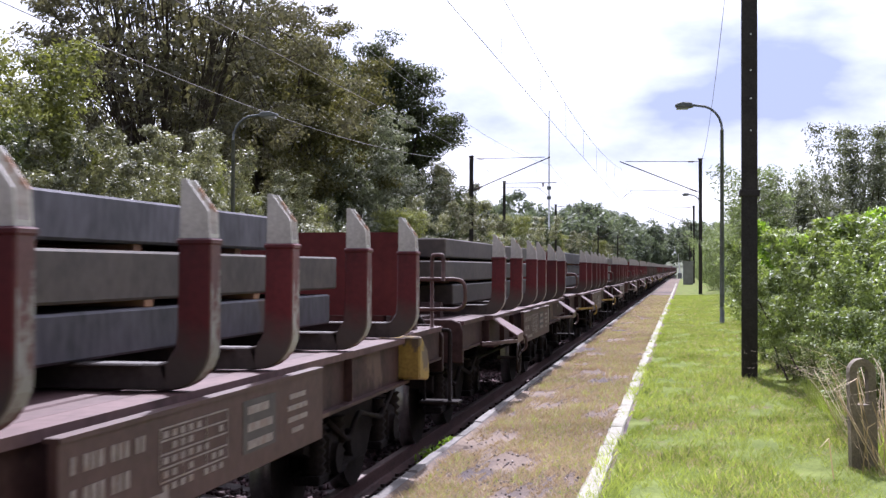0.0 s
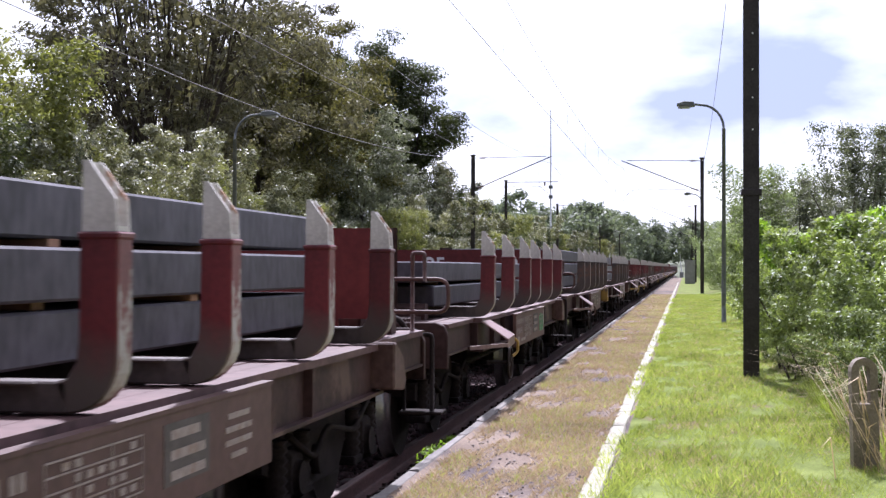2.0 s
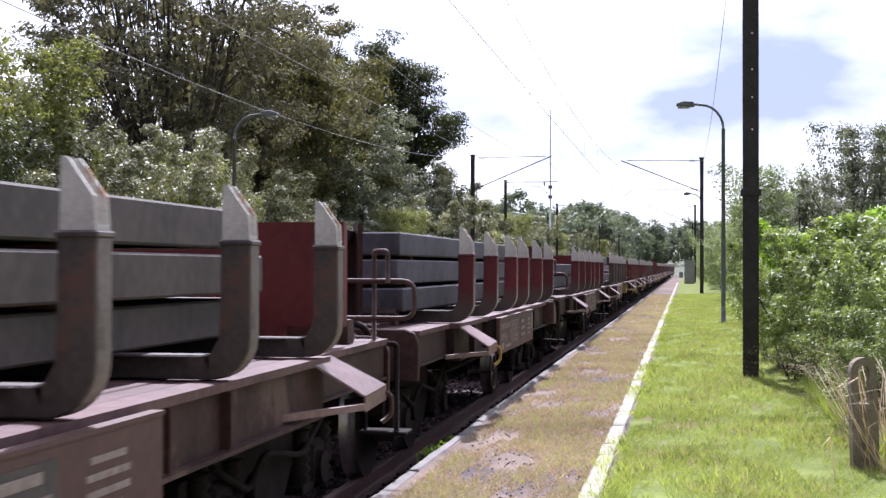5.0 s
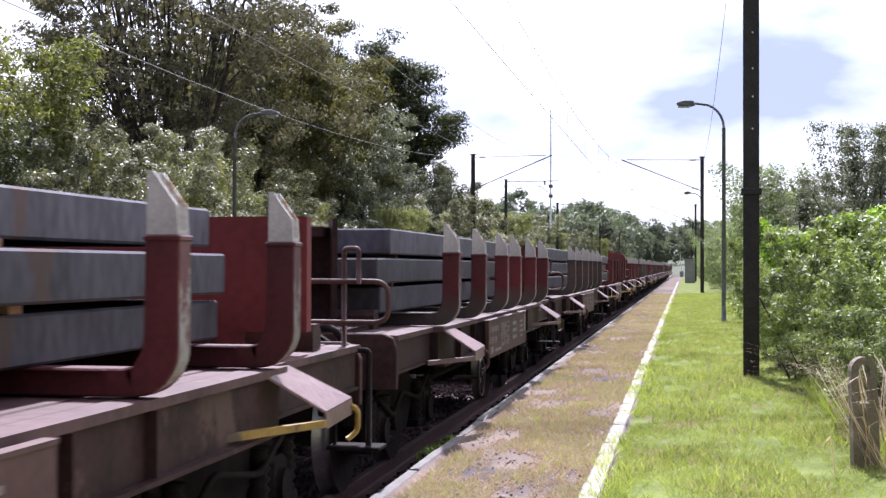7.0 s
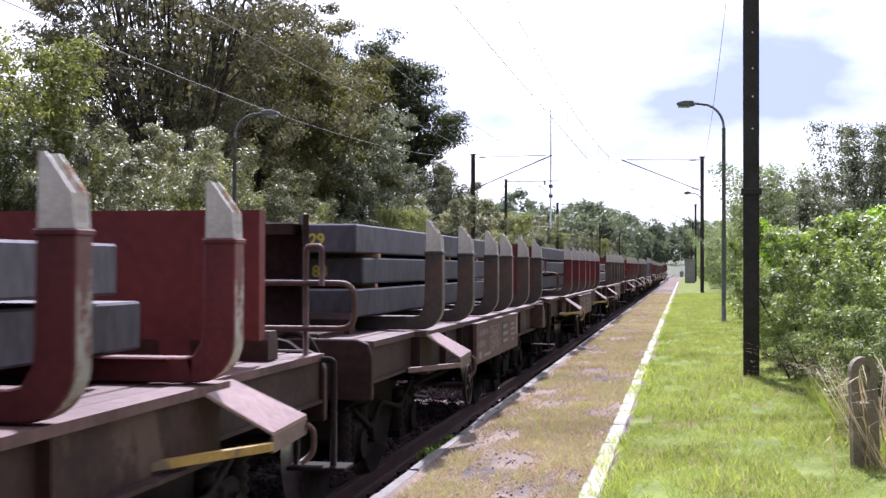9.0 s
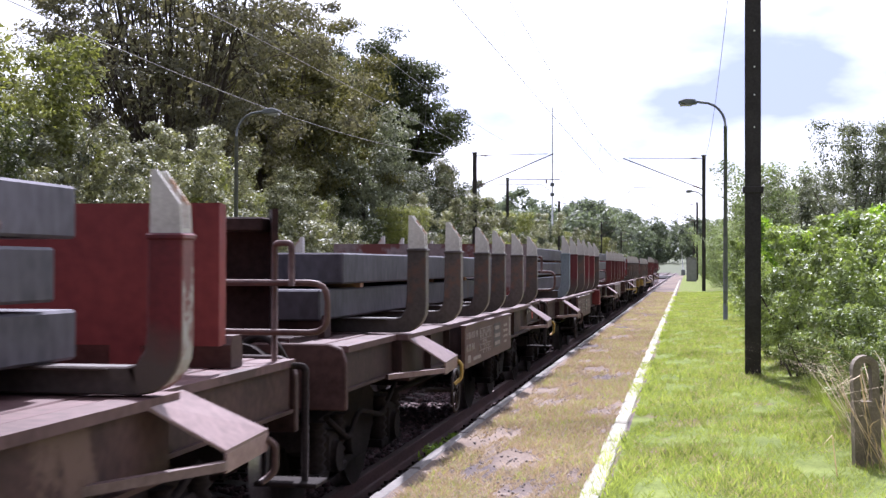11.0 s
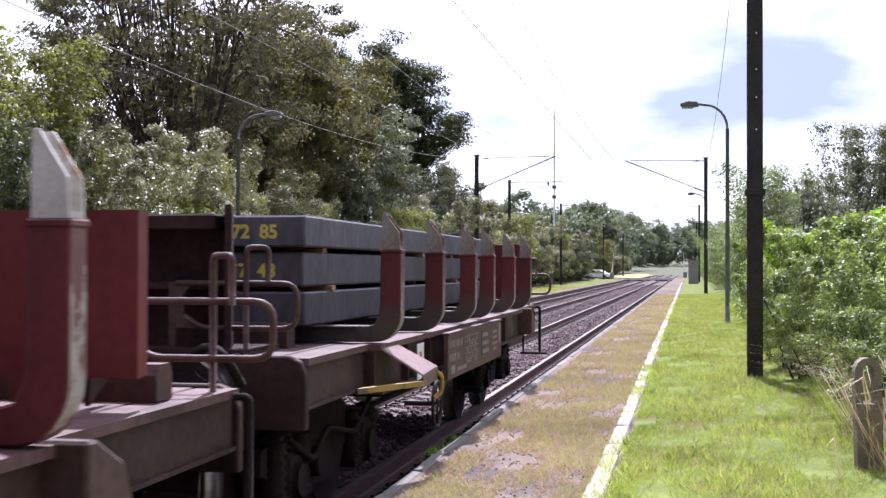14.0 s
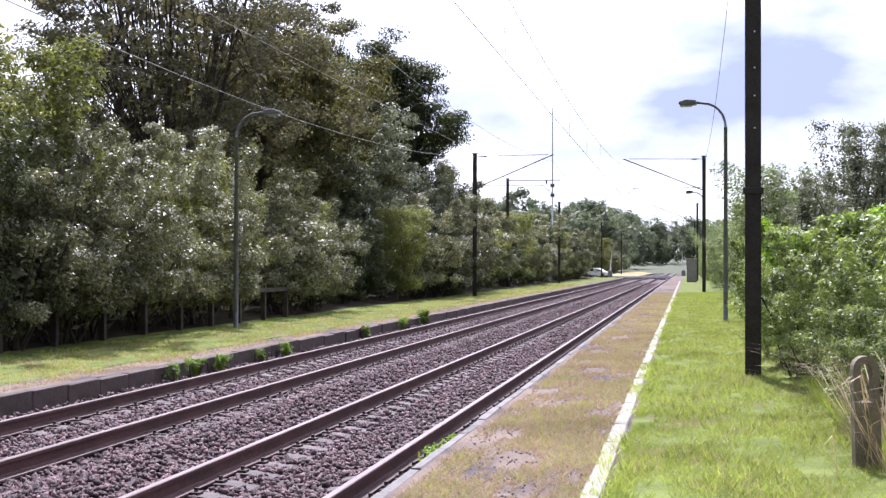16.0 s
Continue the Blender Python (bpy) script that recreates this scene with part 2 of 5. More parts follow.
M_FENCE = material("fence_wood", (0.03, 0.022, 0.017), (0.08, 0.06, 0.048), 5, 0.9)
# wagons
M_RED = material("stake_red", (0.06, 0.009, 0.011), (0.118, 0.017, 0.02), 3.5, 0.55, wear=(0.11, 0.075, 0.065), amount=0.36, each=0.3, spec=0.4, bare=(1.50, (0.075, 0.056, 0.05)))
M_RED_WHOLE = material("stake_whole_red", (0.055, 0.01, 0.011), (0.108, 0.019, 0.021), 3.5, 0.55, wear=(0.10, 0.062, 0.054), amount=0.34, each=0.25, spec=0.4)
M_GREY = material("stake_grey", (0.04, 0.029, 0.027), (0.082, 0.063, 0.057), 3.5, 0.6, wear=(0.11, 0.06, 0.045), amount=0.42, each=0.25, spec=0.4)
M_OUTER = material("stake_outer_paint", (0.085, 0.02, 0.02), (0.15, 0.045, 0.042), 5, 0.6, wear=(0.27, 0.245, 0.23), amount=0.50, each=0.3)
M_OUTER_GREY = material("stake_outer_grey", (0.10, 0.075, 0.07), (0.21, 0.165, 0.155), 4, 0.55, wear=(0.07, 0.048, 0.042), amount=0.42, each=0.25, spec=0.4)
M_BLUE = material("stake_blue", (0.11, 0.14, 0.17), (0.18, 0.21, 0.24), 3.5, 0.6)
M_TIP = material("stake_white", (0.42, 0.385, 0.365), (0.64, 0.6, 0.57), 6, 0.6, wear=(0.30, 0.16, 0.09), amount=0.37)
M_TIP_RED = material("stake_red_tip", (0.10, 0.02, 0.02), (0.17, 0.05, 0.046), 5, 0.6, wear=(0.36, 0.31, 0.28), amount=0.44, spec=0.4)
M_TIP_DIRTY = material("stake_dirty_tip", (0.15, 0.12, 0.105), (0.30, 0.26, 0.24), 6, 0.7, wear=(0.12, 0.05, 0.03), amount=0.42)
M_DECK = material("deck_steel", (0.058, 0.027, 0.026), (0.13, 0.07, 0.068), 1.8, 0.65, 0.0, 0.25, wear=(0.05, 0.024, 0.023), amount=0.42, each=0.15, spec=0.3)
M_WING = material("wing_steel", (0.12, 0.07, 0.066), (0.23, 0.15, 0.142), 3, 0.5, 0.0, 0.2, wear=(0.09, 0.05, 0.046), amount=0.36, each=0.25, spec=0.4)
M_FRAME = material("frame_brown", (0.022, 0.010, 0.0092), (0.062, 0.031, 0.028), 2.2, 0.65, wear=(0.095, 0.058, 0.046), amount=0.38, each=0.25, spec=0.18)
M_BEND = material("platform_end_brown", (0.05, 0.024, 0.021), (0.11, 0.06, 0.052), 2.6, 0.6, wear=(0.13, 0.085, 0.07), amount=0.40, each=0.25, spec=0.3)
M_BOARD = material("board_brown", (0.06, 0.029, 0.025), (0.105, 0.053, 0.046), 2.0, 0.65, wear=(0.09, 0.06, 0.048), amount=0.36, each=0.25, spec=0.35)
# grime taken to near black: shade under the wagons is in this colour
M_BOGIE = material("bogie_grime_shade", (0.008, 0.0052, 0.005), (0.026, 0.0175, 0.0155), 6, 0.85, bump=0.5, spec=0.15)
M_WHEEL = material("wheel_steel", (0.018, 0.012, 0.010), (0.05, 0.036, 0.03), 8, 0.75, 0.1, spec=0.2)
M_RIM = material("wheel_tread", (0.3, 0.28, 0.27), (0.5, 0.47, 0.45), 8, 0.35, 0.9, 0)
M_HEADBOARD = material("headboard_red", (0.095, 0.014, 0.014), (0.165, 0.028, 0.026), 1.6, 0.6, wear=(0.22, 0.19, 0.18), amount=0.35, each=0.3, spec=0.3)
M_HEADBOARD_OLD = material("headboard_brown", (0.06, 0.022, 0.019), (0.13, 0.06, 0.05), 1.6, 0.65, wear=(0.20, 0.17, 0.16), amount=0.33, each=0.2, spec=0.3)
M_HEADBOARD_PALE = material("headboard_pale", (0.13, 0.095, 0.092), (0.25, 0.195, 0.19), 2.2, 0.6, wear=(0.12, 0.036, 0.03), amount=0.50, each=0.15, spec=0.3)
M_YELLOW = material("yellow_paint", (0.22, 0.13, 0.022), (0.38, 0.24, 0.045), 5, 0.6, wear=(0.11, 0.07, 0.045), amount=0.46)
M_LAMP_ORANGE = material("lamp_orange", (0.34, 0.15, 0.05), (0.5, 0.25, 0.1), 6, 0.5, wear=(0.5, 0.36, 0.26), amount=0.36)
M_LETTER = material("white_lettering", (0.16, 0.125, 0.11), (0.29, 0.24, 0.215), 25, 0.7, bump=0, wear=(0.2, 0.14, 0.11), amount=0.44)
M_LABEL = material("white_label", (0.6, 0.6, 0.62), (0.75, 0.75, 0.78), 10, 0.6, bump=0)
M_PANEL = material("dark_panel", (0.035, 0.028, 0.026), (0.07, 0.055, 0.05), 8, 0.7, bump=0)
M_SLAB = material("slab_steel", (0.03, 0.026, 0.034), (0.10, 0.089, 0.112), 2.0, 0.55, 0.15, 0.4, fine=16, wear=(0.075, 0.042, 0.035), amount=0.41, spec=0.35, each=0.25, stretch=(1, 1.0, 0.5))
M_SLAB_RUST = material("slab_rusty", (0.04, 0.031, 0.029), (0.09, 0.07, 0.062), 1.4, 0.7, 0.1, 0.3, fine=14, wear=(0.20, 0.095, 0.05), amount=0.37, each=0.25)
M_TIMBER = material("timber", (0.17, 0.085, 0.05), (0.34, 0.18, 0.11), 6, 0.8, stretch=(0.3, 1, 1))
M_CHALK = material("yellow_marking", (0.42, 0.33, 0.05), (0.62, 0.50, 0.12), 12, 0.9, bump=0)
M_CHALK_W = material("white_marking", (0.50, 0.50, 0.50), (0.70, 0.70, 0.70), 12, 0.9, bump=0)
M_SPRAY = material("green_spray", (0.10, 0.26, 0.13), (0.20, 0.42, 0.22), 14, 0.8, bump=0)
M_SIGN_RED = material("red_marking", (0.40, 0.04, 0.04), (0.55, 0.07, 0.06), 20, 0.6, bump=0)


# ---------- building helpers ----------
def part(name, bm, mat, parent=None, label="", at=None):
    me = bpy.data.meshes.new(name)
    bm.to_mesh(me)
    bm.free()
    for m in (mat if isinstance(mat, (list, tuple)) else (mat,)):
        me.materials.append(m)
    ob = new(name, me)
    if parent is not None:
        ob.parent = parent
    if at is not None:
        ob.matrix_basis = at
    if label:
        tagged(ob, label)
    return ob


def share(name, mesh, parent, at):
    ob = new(name, mesh)
    ob.parent = parent
    ob.matrix_basis = at
    return ob


def empty(name, at=None):
    ob = new(name)
    ob.empty_display_size = 0.2
    if at is not None:
        ob.matrix_basis = at
    return ob


def box(bm, x0, x1, y0, y1, z0, z1, bevel=0.0):
    vs = [bm.verts.new((x, y, z)) for x in (x0, x1) for y in (y0, y1) for z in (z0, z1)]
    fs = [bm.faces.new([vs[i] for i in f]) for f in ((0, 1, 3, 2), (4, 6, 7, 5), (0, 4, 5, 1), (2, 3, 7, 6), (0, 2, 6, 4), (1, 5, 7, 3))]
    if bevel:
        es = list({e for f in fs for e in f.edges})
        bmesh.ops.bevel(bm, geom=es, offset=bevel, segments=1, affect="EDGES")
    return bm


def slab_of(bm, outline, axis, lo, hi):
    """Extrude an outline of (u, v) pairs along an axis: 'x' takes (y, z), 'y' takes (x, z), 'z' takes (x, y)."""
    def p(u, v, w):
        return {"x": (w, u, v), "y": (u, w, v), "z": (u, v, w)}[axis]
    a_ = [bm.verts.new(p(u, v, lo)) for u, v in outline]
    b_ = [bm.verts.new(p(u, v, hi)) for u, v in outline]
    n = len(outline)
    bm.faces.new(a_)
    bm.faces.new(b_[::-1])
    for i in range(n):
        bm.faces.new((a_[i], b_[i], b_[(i + 1) % n], a_[(i + 1) % n]))
    bmesh.ops.recalc_face_normals(bm, faces=bm.faces[:])
    return bm


def tube(bm, pts, radii, segs=8, caps=True):
    pts = [Vector(p) for p in pts]
    if not isinstance(radii, (list, tuple)):
        radii = [radii] * len(pts)
    rings, up = [], None
    for i, p in enumerate(pts):
        d = (pts[min(i + 1, len(pts) - 1)] - pts[max(i - 1, 0)]).normalized()
        if up is None:
            up = Vector((0, 0, 1)) if abs(d.z) < 0.9 else Vector((1, 0, 0))
        s = d.cross(up).normalized()
        up = s.cross(d).normalized()
        rings.append([bm.verts.new(p + (s * math.cos(2 * math.pi * k / segs) + up * math.sin(2 * math.pi * k / segs)) * radii[i]) for k in range(segs)])
    for a_, b_ in zip(rings, rings[1:]):
        for k in range(segs):
            f = bm.faces.new((a_[k], a_[(k + 1) % segs], b_[(k + 1) % segs], b_[k]))
            f.smooth = segs > 5
    if caps:
        bm.faces.new(rings[0])
        bm.faces.new(rings[-1][::-1])
    return bm


def smooth_path(pts, radius=0.06, steps=4):
    """Round the corners of a polyline."""
    pts = [Vector(p) for p in pts]
    outp = [pts[0]]
    for a_, b_, c_ in zip(pts, pts[1:], pts[2:]):
        r = min(radius, (a_ - b_).length * 0.45, (c_ - b_).length * 0.45)
        p, q = b_ + (a_ - b_).normalized() * r, b_ + (c_ - b_).normalized() * r
        for k in range(steps + 1):
            t = k / steps
            outp.append(p * (1 - t) ** 2 + b_ * 2 * t * (1 - t) + q * t * t)
    return outp + [pts[-1]]


def raw_mesh(name, verts, faces, mats, smooth=False):
    me = bpy.data.meshes.new(name)
    verts, faces = np.asarray(verts, np.float32), np.asarray(faces, np.int32)
    k = faces.shape[1]
    me.vertices.add(len(verts))
    me.vertices.foreach_set("co", verts.ravel())
    me.loops.add(faces.size)
    me.loops.foreach_set("vertex_index", faces.ravel())
    me.polygons.add(len(faces))
    me.polygons.foreach_set("loop_start", np.arange(0, faces.size, k, dtype=np.int32))
    me.polygons.foreach_set("loop_total", np.full(len(faces), k, np.int32))
    if smooth:
        me.polygons.foreach_set("use_smooth", np.ones(len(faces), bool))
    for m in (mats if isinstance(mats, (list, tuple)) else (mats,)):
        me.materials.append(m)
    me.update(calc_edges=True)
    return me


def unit(v):
    return v / np.maximum(np.linalg.norm(v, axis=1, keepdims=True), 1e-6)


def leaf_mesh(name, centres, out, size, mat, rng, wide=0.45, up=0.5):
    """Many small pointed leaves at the centres; out: the way they face on average."""
    n = len(centres)
    nrm = unit(out * 0.9 + rng.normal(0, 0.75, (n, 3)) + np.array([0, 0, up]))
    d = unit(np.cross(nrm, rng.normal(0, 1, (n, 3))))
    s = np.cross(nrm, d)
    size = size * rng.uniform(0.6, 1.35, (n, 1))
    droop = nrm * size * 0.18
    v = np.stack([centres - d * size, centres + s * size * wide + droop, centres + d * size, centres - s * size * wide + droop], 1)
    f = np.arange(4 * n).reshape(n, 4)
    return raw_mesh(name, v.reshape(-1, 3), f, mat)


def clump_points(rng, clumps, radius, per, squash=0.75):
    """Leaf centres in loose clumps, and their outward ways."""
    k = np.repeat(np.arange(len(clumps)), per)
    d = unit(rng.normal(0, 1, (len(k), 3)))
    r = rng.uniform(0, 1, (len(k), 1)) ** 0.5
    rad = np.repeat(radius * rng.uniform(0.6, 1.3, len(clumps)), per)[:, None]
    off = d * r * rad * np.array([1, 1, squash])
    return clumps[k] + off, d


# ---------- ground, track bed, platforms ----------
PLAT, PLAT_L = 0.37, 0.14                 # platform heights above the rail heads
EDGE, EDGE_L = -1.86, -8.20               # platform edges
RAILS = (-2.679, -4.184, -6.042, -7.547)  # rail centres
rng = np.random.default_rng(5)


def sheet(name, xs, ys, height, mat):
    X, Y = np.meshgrid(xs, ys)
    Z = height(X, Y)
    n, m = len(ys), len(xs)
    i = np.arange(n * m).reshape(n, m)
    f = np.stack([i[:-1, :-1], i[:-1, 1:], i[1:, 1:], i[1:, :-1]], -1).reshape(-1, 4)
    return new(name, raw_mesh(name, np.stack([X, Y, Z], -1).reshape(-1, 3), f, mat, True))


def rough(X, Y, s=1.0):
    return (np.sin(X * 2.1 * s + 1.3 * np.sin(Y * 0.7 * s)) + np.sin(Y * 1.7 * s + X) + np.sin((X - Y) * 3.3 * s)) / 3


def ground_height(X, Y):
    far = np.clip((np.hypot(X, Y) - 260) / 900, 0, 1)
    return -0.42 + far ** 1.5 * 14 + rough(X, Y, 0.02) * far * 3


line_ys = np.concatenate([np.linspace(-40, 60, 60), np.linspace(63, 420, 80), np.linspace(450, 2400, 14)])
ground = tagged(sheet("ground", np.concatenate([np.linspace(-1500, -40, 14), np.linspace(-30, 30, 21), np.linspace(40, 1500, 14)]),
                      np.concatenate([np.linspace(-600, -60, 6), line_ys]), ground_height, M_FIELD),
                "rough green meadow ground reaching the horizon", "ground", kind="structure")


def bed_height(X, Y):
    mound = np.exp(-((X + 5.11) / 0.42) ** 2) * 0.14
    shoulder = np.clip((-7.8 - X) / 0.35, 0, 1) * 0.10
    return -0.215 + mound + shoulder + rough(X, Y, 6) * 0.012


bed = tagged(sheet("track_bed", np.linspace(EDGE_L + 0.02, EDGE - 0.03, 40), np.concatenate([np.linspace(-30, 5, 10), np.linspace(5.3, 60, 180), np.linspace(62, 420, 90)]), bed_height, M_BALLAST),
             "pinkish grey crushed stone ballast between the rails", "ballast", kind="structure")

# loose ballast stones
OCT = np.array([(1, 0, 0), (-1, 0, 0), (0, 1, 0), (0, -1, 0), (0, 0, 1), (0, 0, -1)], float)
OCT_F = np.array([(0, 2, 4), (2, 1, 4), (1, 3, 4), (3, 0, 4), (2, 0, 5), (1, 2, 5), (3, 1, 5), (0, 3, 5)])


def stones(name, count, y0, y1, size):
    y = y0 * (y1 / y0) ** rng.uniform(0, 1, count)
    x = rng.uniform(EDGE_L + 0.03, EDGE - 0.05, count)
    keep = np.ones(count, bool)
    for r in RAILS:
        keep &= np.abs(x - r) > 0.085
    for mid in ((RAILS[0] + RAILS[1]) / 2, (RAILS[2] + RAILS[3]) / 2):  # sleepers lie bare near the rails
        u = np.abs(x - mid)
        ph = np.abs((y - 0.078 + 0.3) % 0.6 - 0.3)
        keep &= ~((ph < 0.11) & (u > 0.30) & (u < 1.15) & (rng.uniform(0, 1, count) < 0.93 if mid > -5 else rng.uniform(0, 1, count) < 0.55))
    x, y = x[keep], y[keep]
    n = len(x)
    z = bed_height(x, y) + rng.uniform(-0.006, 0.02, n)
    s = size * rng.uniform(0.55, 1.25, (n, 1, 1)) * rng.uniform(0.6, 1.2, (n, 1, 3))
    q = rng.normal(0, 1, (n, 3, 3))
    a1 = unit(q[:, 0])
    a2 = unit(np.cross(a1, q[:, 1]))
    a3 = np.cross(a1, a2)
    R = np.stack([a1, a2, a3], 1)
    v = (OCT[None] * s + rng.normal(0, 0.14, (n, 6, 3)) * size) @ R + np.stack([x, y, z], 1)[:, None]
    f = OCT_F[None] + (np.arange(n) * 6)[:, None, None]
    return tagged(new(name, raw_mesh(name, v.reshape(-1, 3), f.reshape(-1, 3), M_STONE)), "loose pinkish grey ballast stones", "ballast", kind="stuff")


stones("ballast_stones", 58000, 8.5, 60, 0.039)
stones("ballast_stones", 14000, 55, 150, 0.06)


# small gravel on the trodden platform
n = 3000
x, y = rng.uniform(EDGE + 0.16, -0.66, n), 6.5 * (45 / 6.5) ** rng.uniform(0, 1, n)
v = OCT[None] * (0.008 * rng.uniform(0.5, 1.5, (n, 1, 1))) * rng.uniform(0.6, 1.3, (n, 6, 3)) + np.stack([x, y, np.full(n, 0.37)], 1)[:, None]
tagged(new("platform_gravel", raw_mesh("platform_gravel", v.reshape(-1, 3), (OCT_F[None] + (np.arange(n) * 6)[:, None, None]).reshape(-1, 3), M_GRAVEL)),
       "scattered small gravel on the platform", "gravel", kind="stuff")


# rails and sleepers
def rail_outline(x):
    half = [(0.0, -0.172), (0.075, -0.172), (0.075, -0.160), (0.02, -0.145), (0.009, -0.13), (0.009, -0.045), (0.036, -0.035), (0.036, -0.006), (0.028, 0.0), (0, 0.0)]
    return [(x + u, v) for u, v in half[1:-1]] + [(x - u, v) for u, v in half[1:-1][::-1]]


tracks = []
for side, centre, a_, b_ in (("near", -3.43, 0, 1), ("far", -6.79, 2, 3)):
    tr = tagged(empty("railway_track", pose(centre, 0, 0)), "rusty railway track with shiny rail heads on concrete sleepers", "railway track", kind="structure")
    tracks.append(tr)
    for r in (RAILS[a_], RAILS[b_]):
        bm = slab_of(bmesh.new(), rail_outline(r - centre), "y", -30, 620)
        bm.normal_update()
        for f in bm.faces:
            if f.normal.z > 0.85 and f.calc_center_median().z > -0.02:
                f.material_index = 1
        part("rail", bm, (M_RAIL, M_HEAD), tr, "rusty steel rail with polished head")


def sleeper_mesh():
    bm = bmesh.new()
    for sgn in (-1, 1):
        # a block under each rail, its top falling towards the middle
        slab_of(bm, [(sgn * 0.32, -0.30), (sgn * 0.32, -0.215), (sgn * 0.55, -0.182), (sgn * 1.0, -0.176), (sgn * 1.12, -0.19), (sgn * 1.12, -0.30)], "y", -0.125, 0.125)
    box(bm, -0.33, 0.33, -0.03, 0.03, -0.28, -0.245)
    me = bpy.data.meshes.new("sleeper")
    bm.to_mesh(me)
    bm.free()
    me.materials.append(M_SLEEPER)
    return me


def clip_mesh():
    bm = bmesh.new()
    for sgn in (-1, 1):
        for u in (-0.105, 0.105):
            box(bm, sgn * 0.7525 + u - 0.045, sgn * 0.7525 + u + 0.045, -0.055, 0.055, -0.18, -0.158)
            tube(bm, [(sgn * 0.7525 + u, 0, -0.16), (sgn * 0.7525 + u, 0, -0.125)], 0.02, 6)
    me = bpy.data.meshes.new("rail_clips")
    bm.to_mesh(me)
    bm.free()
    me.materials.append(M_CLIP)
    return me


SLEEPER, CLIPS = sleeper_mesh(), clip_mesh()
for tr, count, first in ((tracks[0], 170, 12), (tracks[1], 120, 24)):
    for i in range(count):
        y = 0.078 + 0.6 * (first + i)
        s = share("sleeper", SLEEPER, tr, pose(0, y, rng.uniform(-0.004, 0.004), 0, 0, rng.uniform(-0.5, 0.5)))
        share("rail_clips", CLIPS, s, pose(0, 0, 0))


# platforms
def platform(name, x0, x1, top, mat, label):
    bm = bmesh.new()
    box(bm, x0, x1, -25, 186, -0.5, top)
    return part(name, bm, mat)


near_platform = tagged(platform("platform_near", EDGE + 0.082, 1.15, PLAT - 0.006, M_PLATFORM, ""), "low platform of trodden earth and gravel", "platform", kind="structure")
turf = tagged(sheet("turf", np.linspace(-0.48, 9.0, 40), np.concatenate([np.linspace(-12, 60, 150), np.linspace(61, 186, 60)]),
                    lambda X, Y: PLAT + 0.004 + rough(X, Y, 2.5) * 0.012 + np.clip(X - 1.1, 0, 9) * 0.10 + np.clip((X + 0.44) / 0.2, 0, 1) * 0.012, M_TURF),
              "bright green mown turf along the platform", "grass", kind="structure")
far_platform = tagged(platform("platform_far", -11.9, EDGE_L - 0.12, PLAT_L - 0.006, M_PLATFORM, ""), "low grassy platform across the tracks", "platform", kind="structure")
bank = tagged(sheet("bank", np.linspace(-12.25, -9.0, 14), np.concatenate([np.linspace(-10, 186, 120)]),
                    lambda X, Y: PLAT_L + 0.003 + rough(X, Y, 2.5) * 0.012 + np.clip(-11.8 - X, 0, 3) * 0.05, M_TURF),
              "grassy strip under the shrubs behind the platform", "grass", kind="structure")

# separate dark sheet behind the grass strip, coloured as ground in shade
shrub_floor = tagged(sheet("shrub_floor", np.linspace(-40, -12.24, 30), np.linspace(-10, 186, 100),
                           lambda X, Y: PLAT_L + 0.02 + rough(X, Y, 2.5) * 0.03 + np.clip(-12.2 - X, 0, 3) * 0.05, M_SHRUB_SHADE),
                     "dark soil under the shrubs, shade put into its colour", "soil", kind="structure")
dry_verge = tagged(sheet("dry_verge", np.linspace(-13.5, -8.4, 8), np.linspace(204, 330, 40), lambda X, Y: -0.05 + 0.3 * np.clip((-8.6 - X) / 2, 0, 1) + rough(X, Y, 1.5) * 0.06, M_STRAW),
                   "straw-coloured dry grass verge beyond the crossing", "grass", kind="structure")


def kerb_mesh(w, l, h, seed):
    r = random.Random(seed)
    bm = box(bmesh.new(), 0, w, 0, l - 0.012, -h, 0, 0.012)
    for v in bm.verts:
        v.co += Vector((r.uniform(-1, 1), r.uniform(-1, 1), r.uniform(-1, 1))) * 0.005
    me = bpy.data.meshes.new("kerb_stone")
    bm.to_mesh(me)
    bm.free()
    return me


near_kerbs = [kerb_mesh(0.085, 1.0, 0.5, s) for s in range(4)]
far_kerbs = [kerb_mesh(0.14, 1.0, 0.45, s + 10) for s in range(4)]
for me in near_kerbs:
    me.materials.append(M_KERB)
for me in far_kerbs:
    me.materials.append(M_KERB_OLD)
line_blocks = [kerb_mesh(0.122, 0.62, 0.02, s + 30) for s in range(5)]
for me in line_blocks:
    me.materials.append(M_LINE)
for i in range(170):
    share("kerb_stone", near_kerbs[i % 4], near_platform, pose(EDGE + random.uniform(-0.006, 0.006), 4 + i, PLAT + random.uniform(-0.006, 0.006), 0, 0, random.uniform(-0.2, 0.2)))
    share("kerb_stone", far_kerbs[i % 4], far_platform, pose(EDGE_L - 0.13 + random.uniform(-0.012, 0.012), 12 + i, PLAT_L + random.uniform(-0.012, 0.012), 0, 0, random.uniform(-0.5, 0.5)))
for i in range(200):
    share("line_block", random.choice(line_blocks), near_platform, pose(-0.625 - 0.0006 * i + random.uniform(-0.006, 0.006), 5 + 0.615 * i, PLAT + 0.014 + random.uniform(-0.003, 0.003), 0, 0, random.uniform(-0.5, 0.5)))


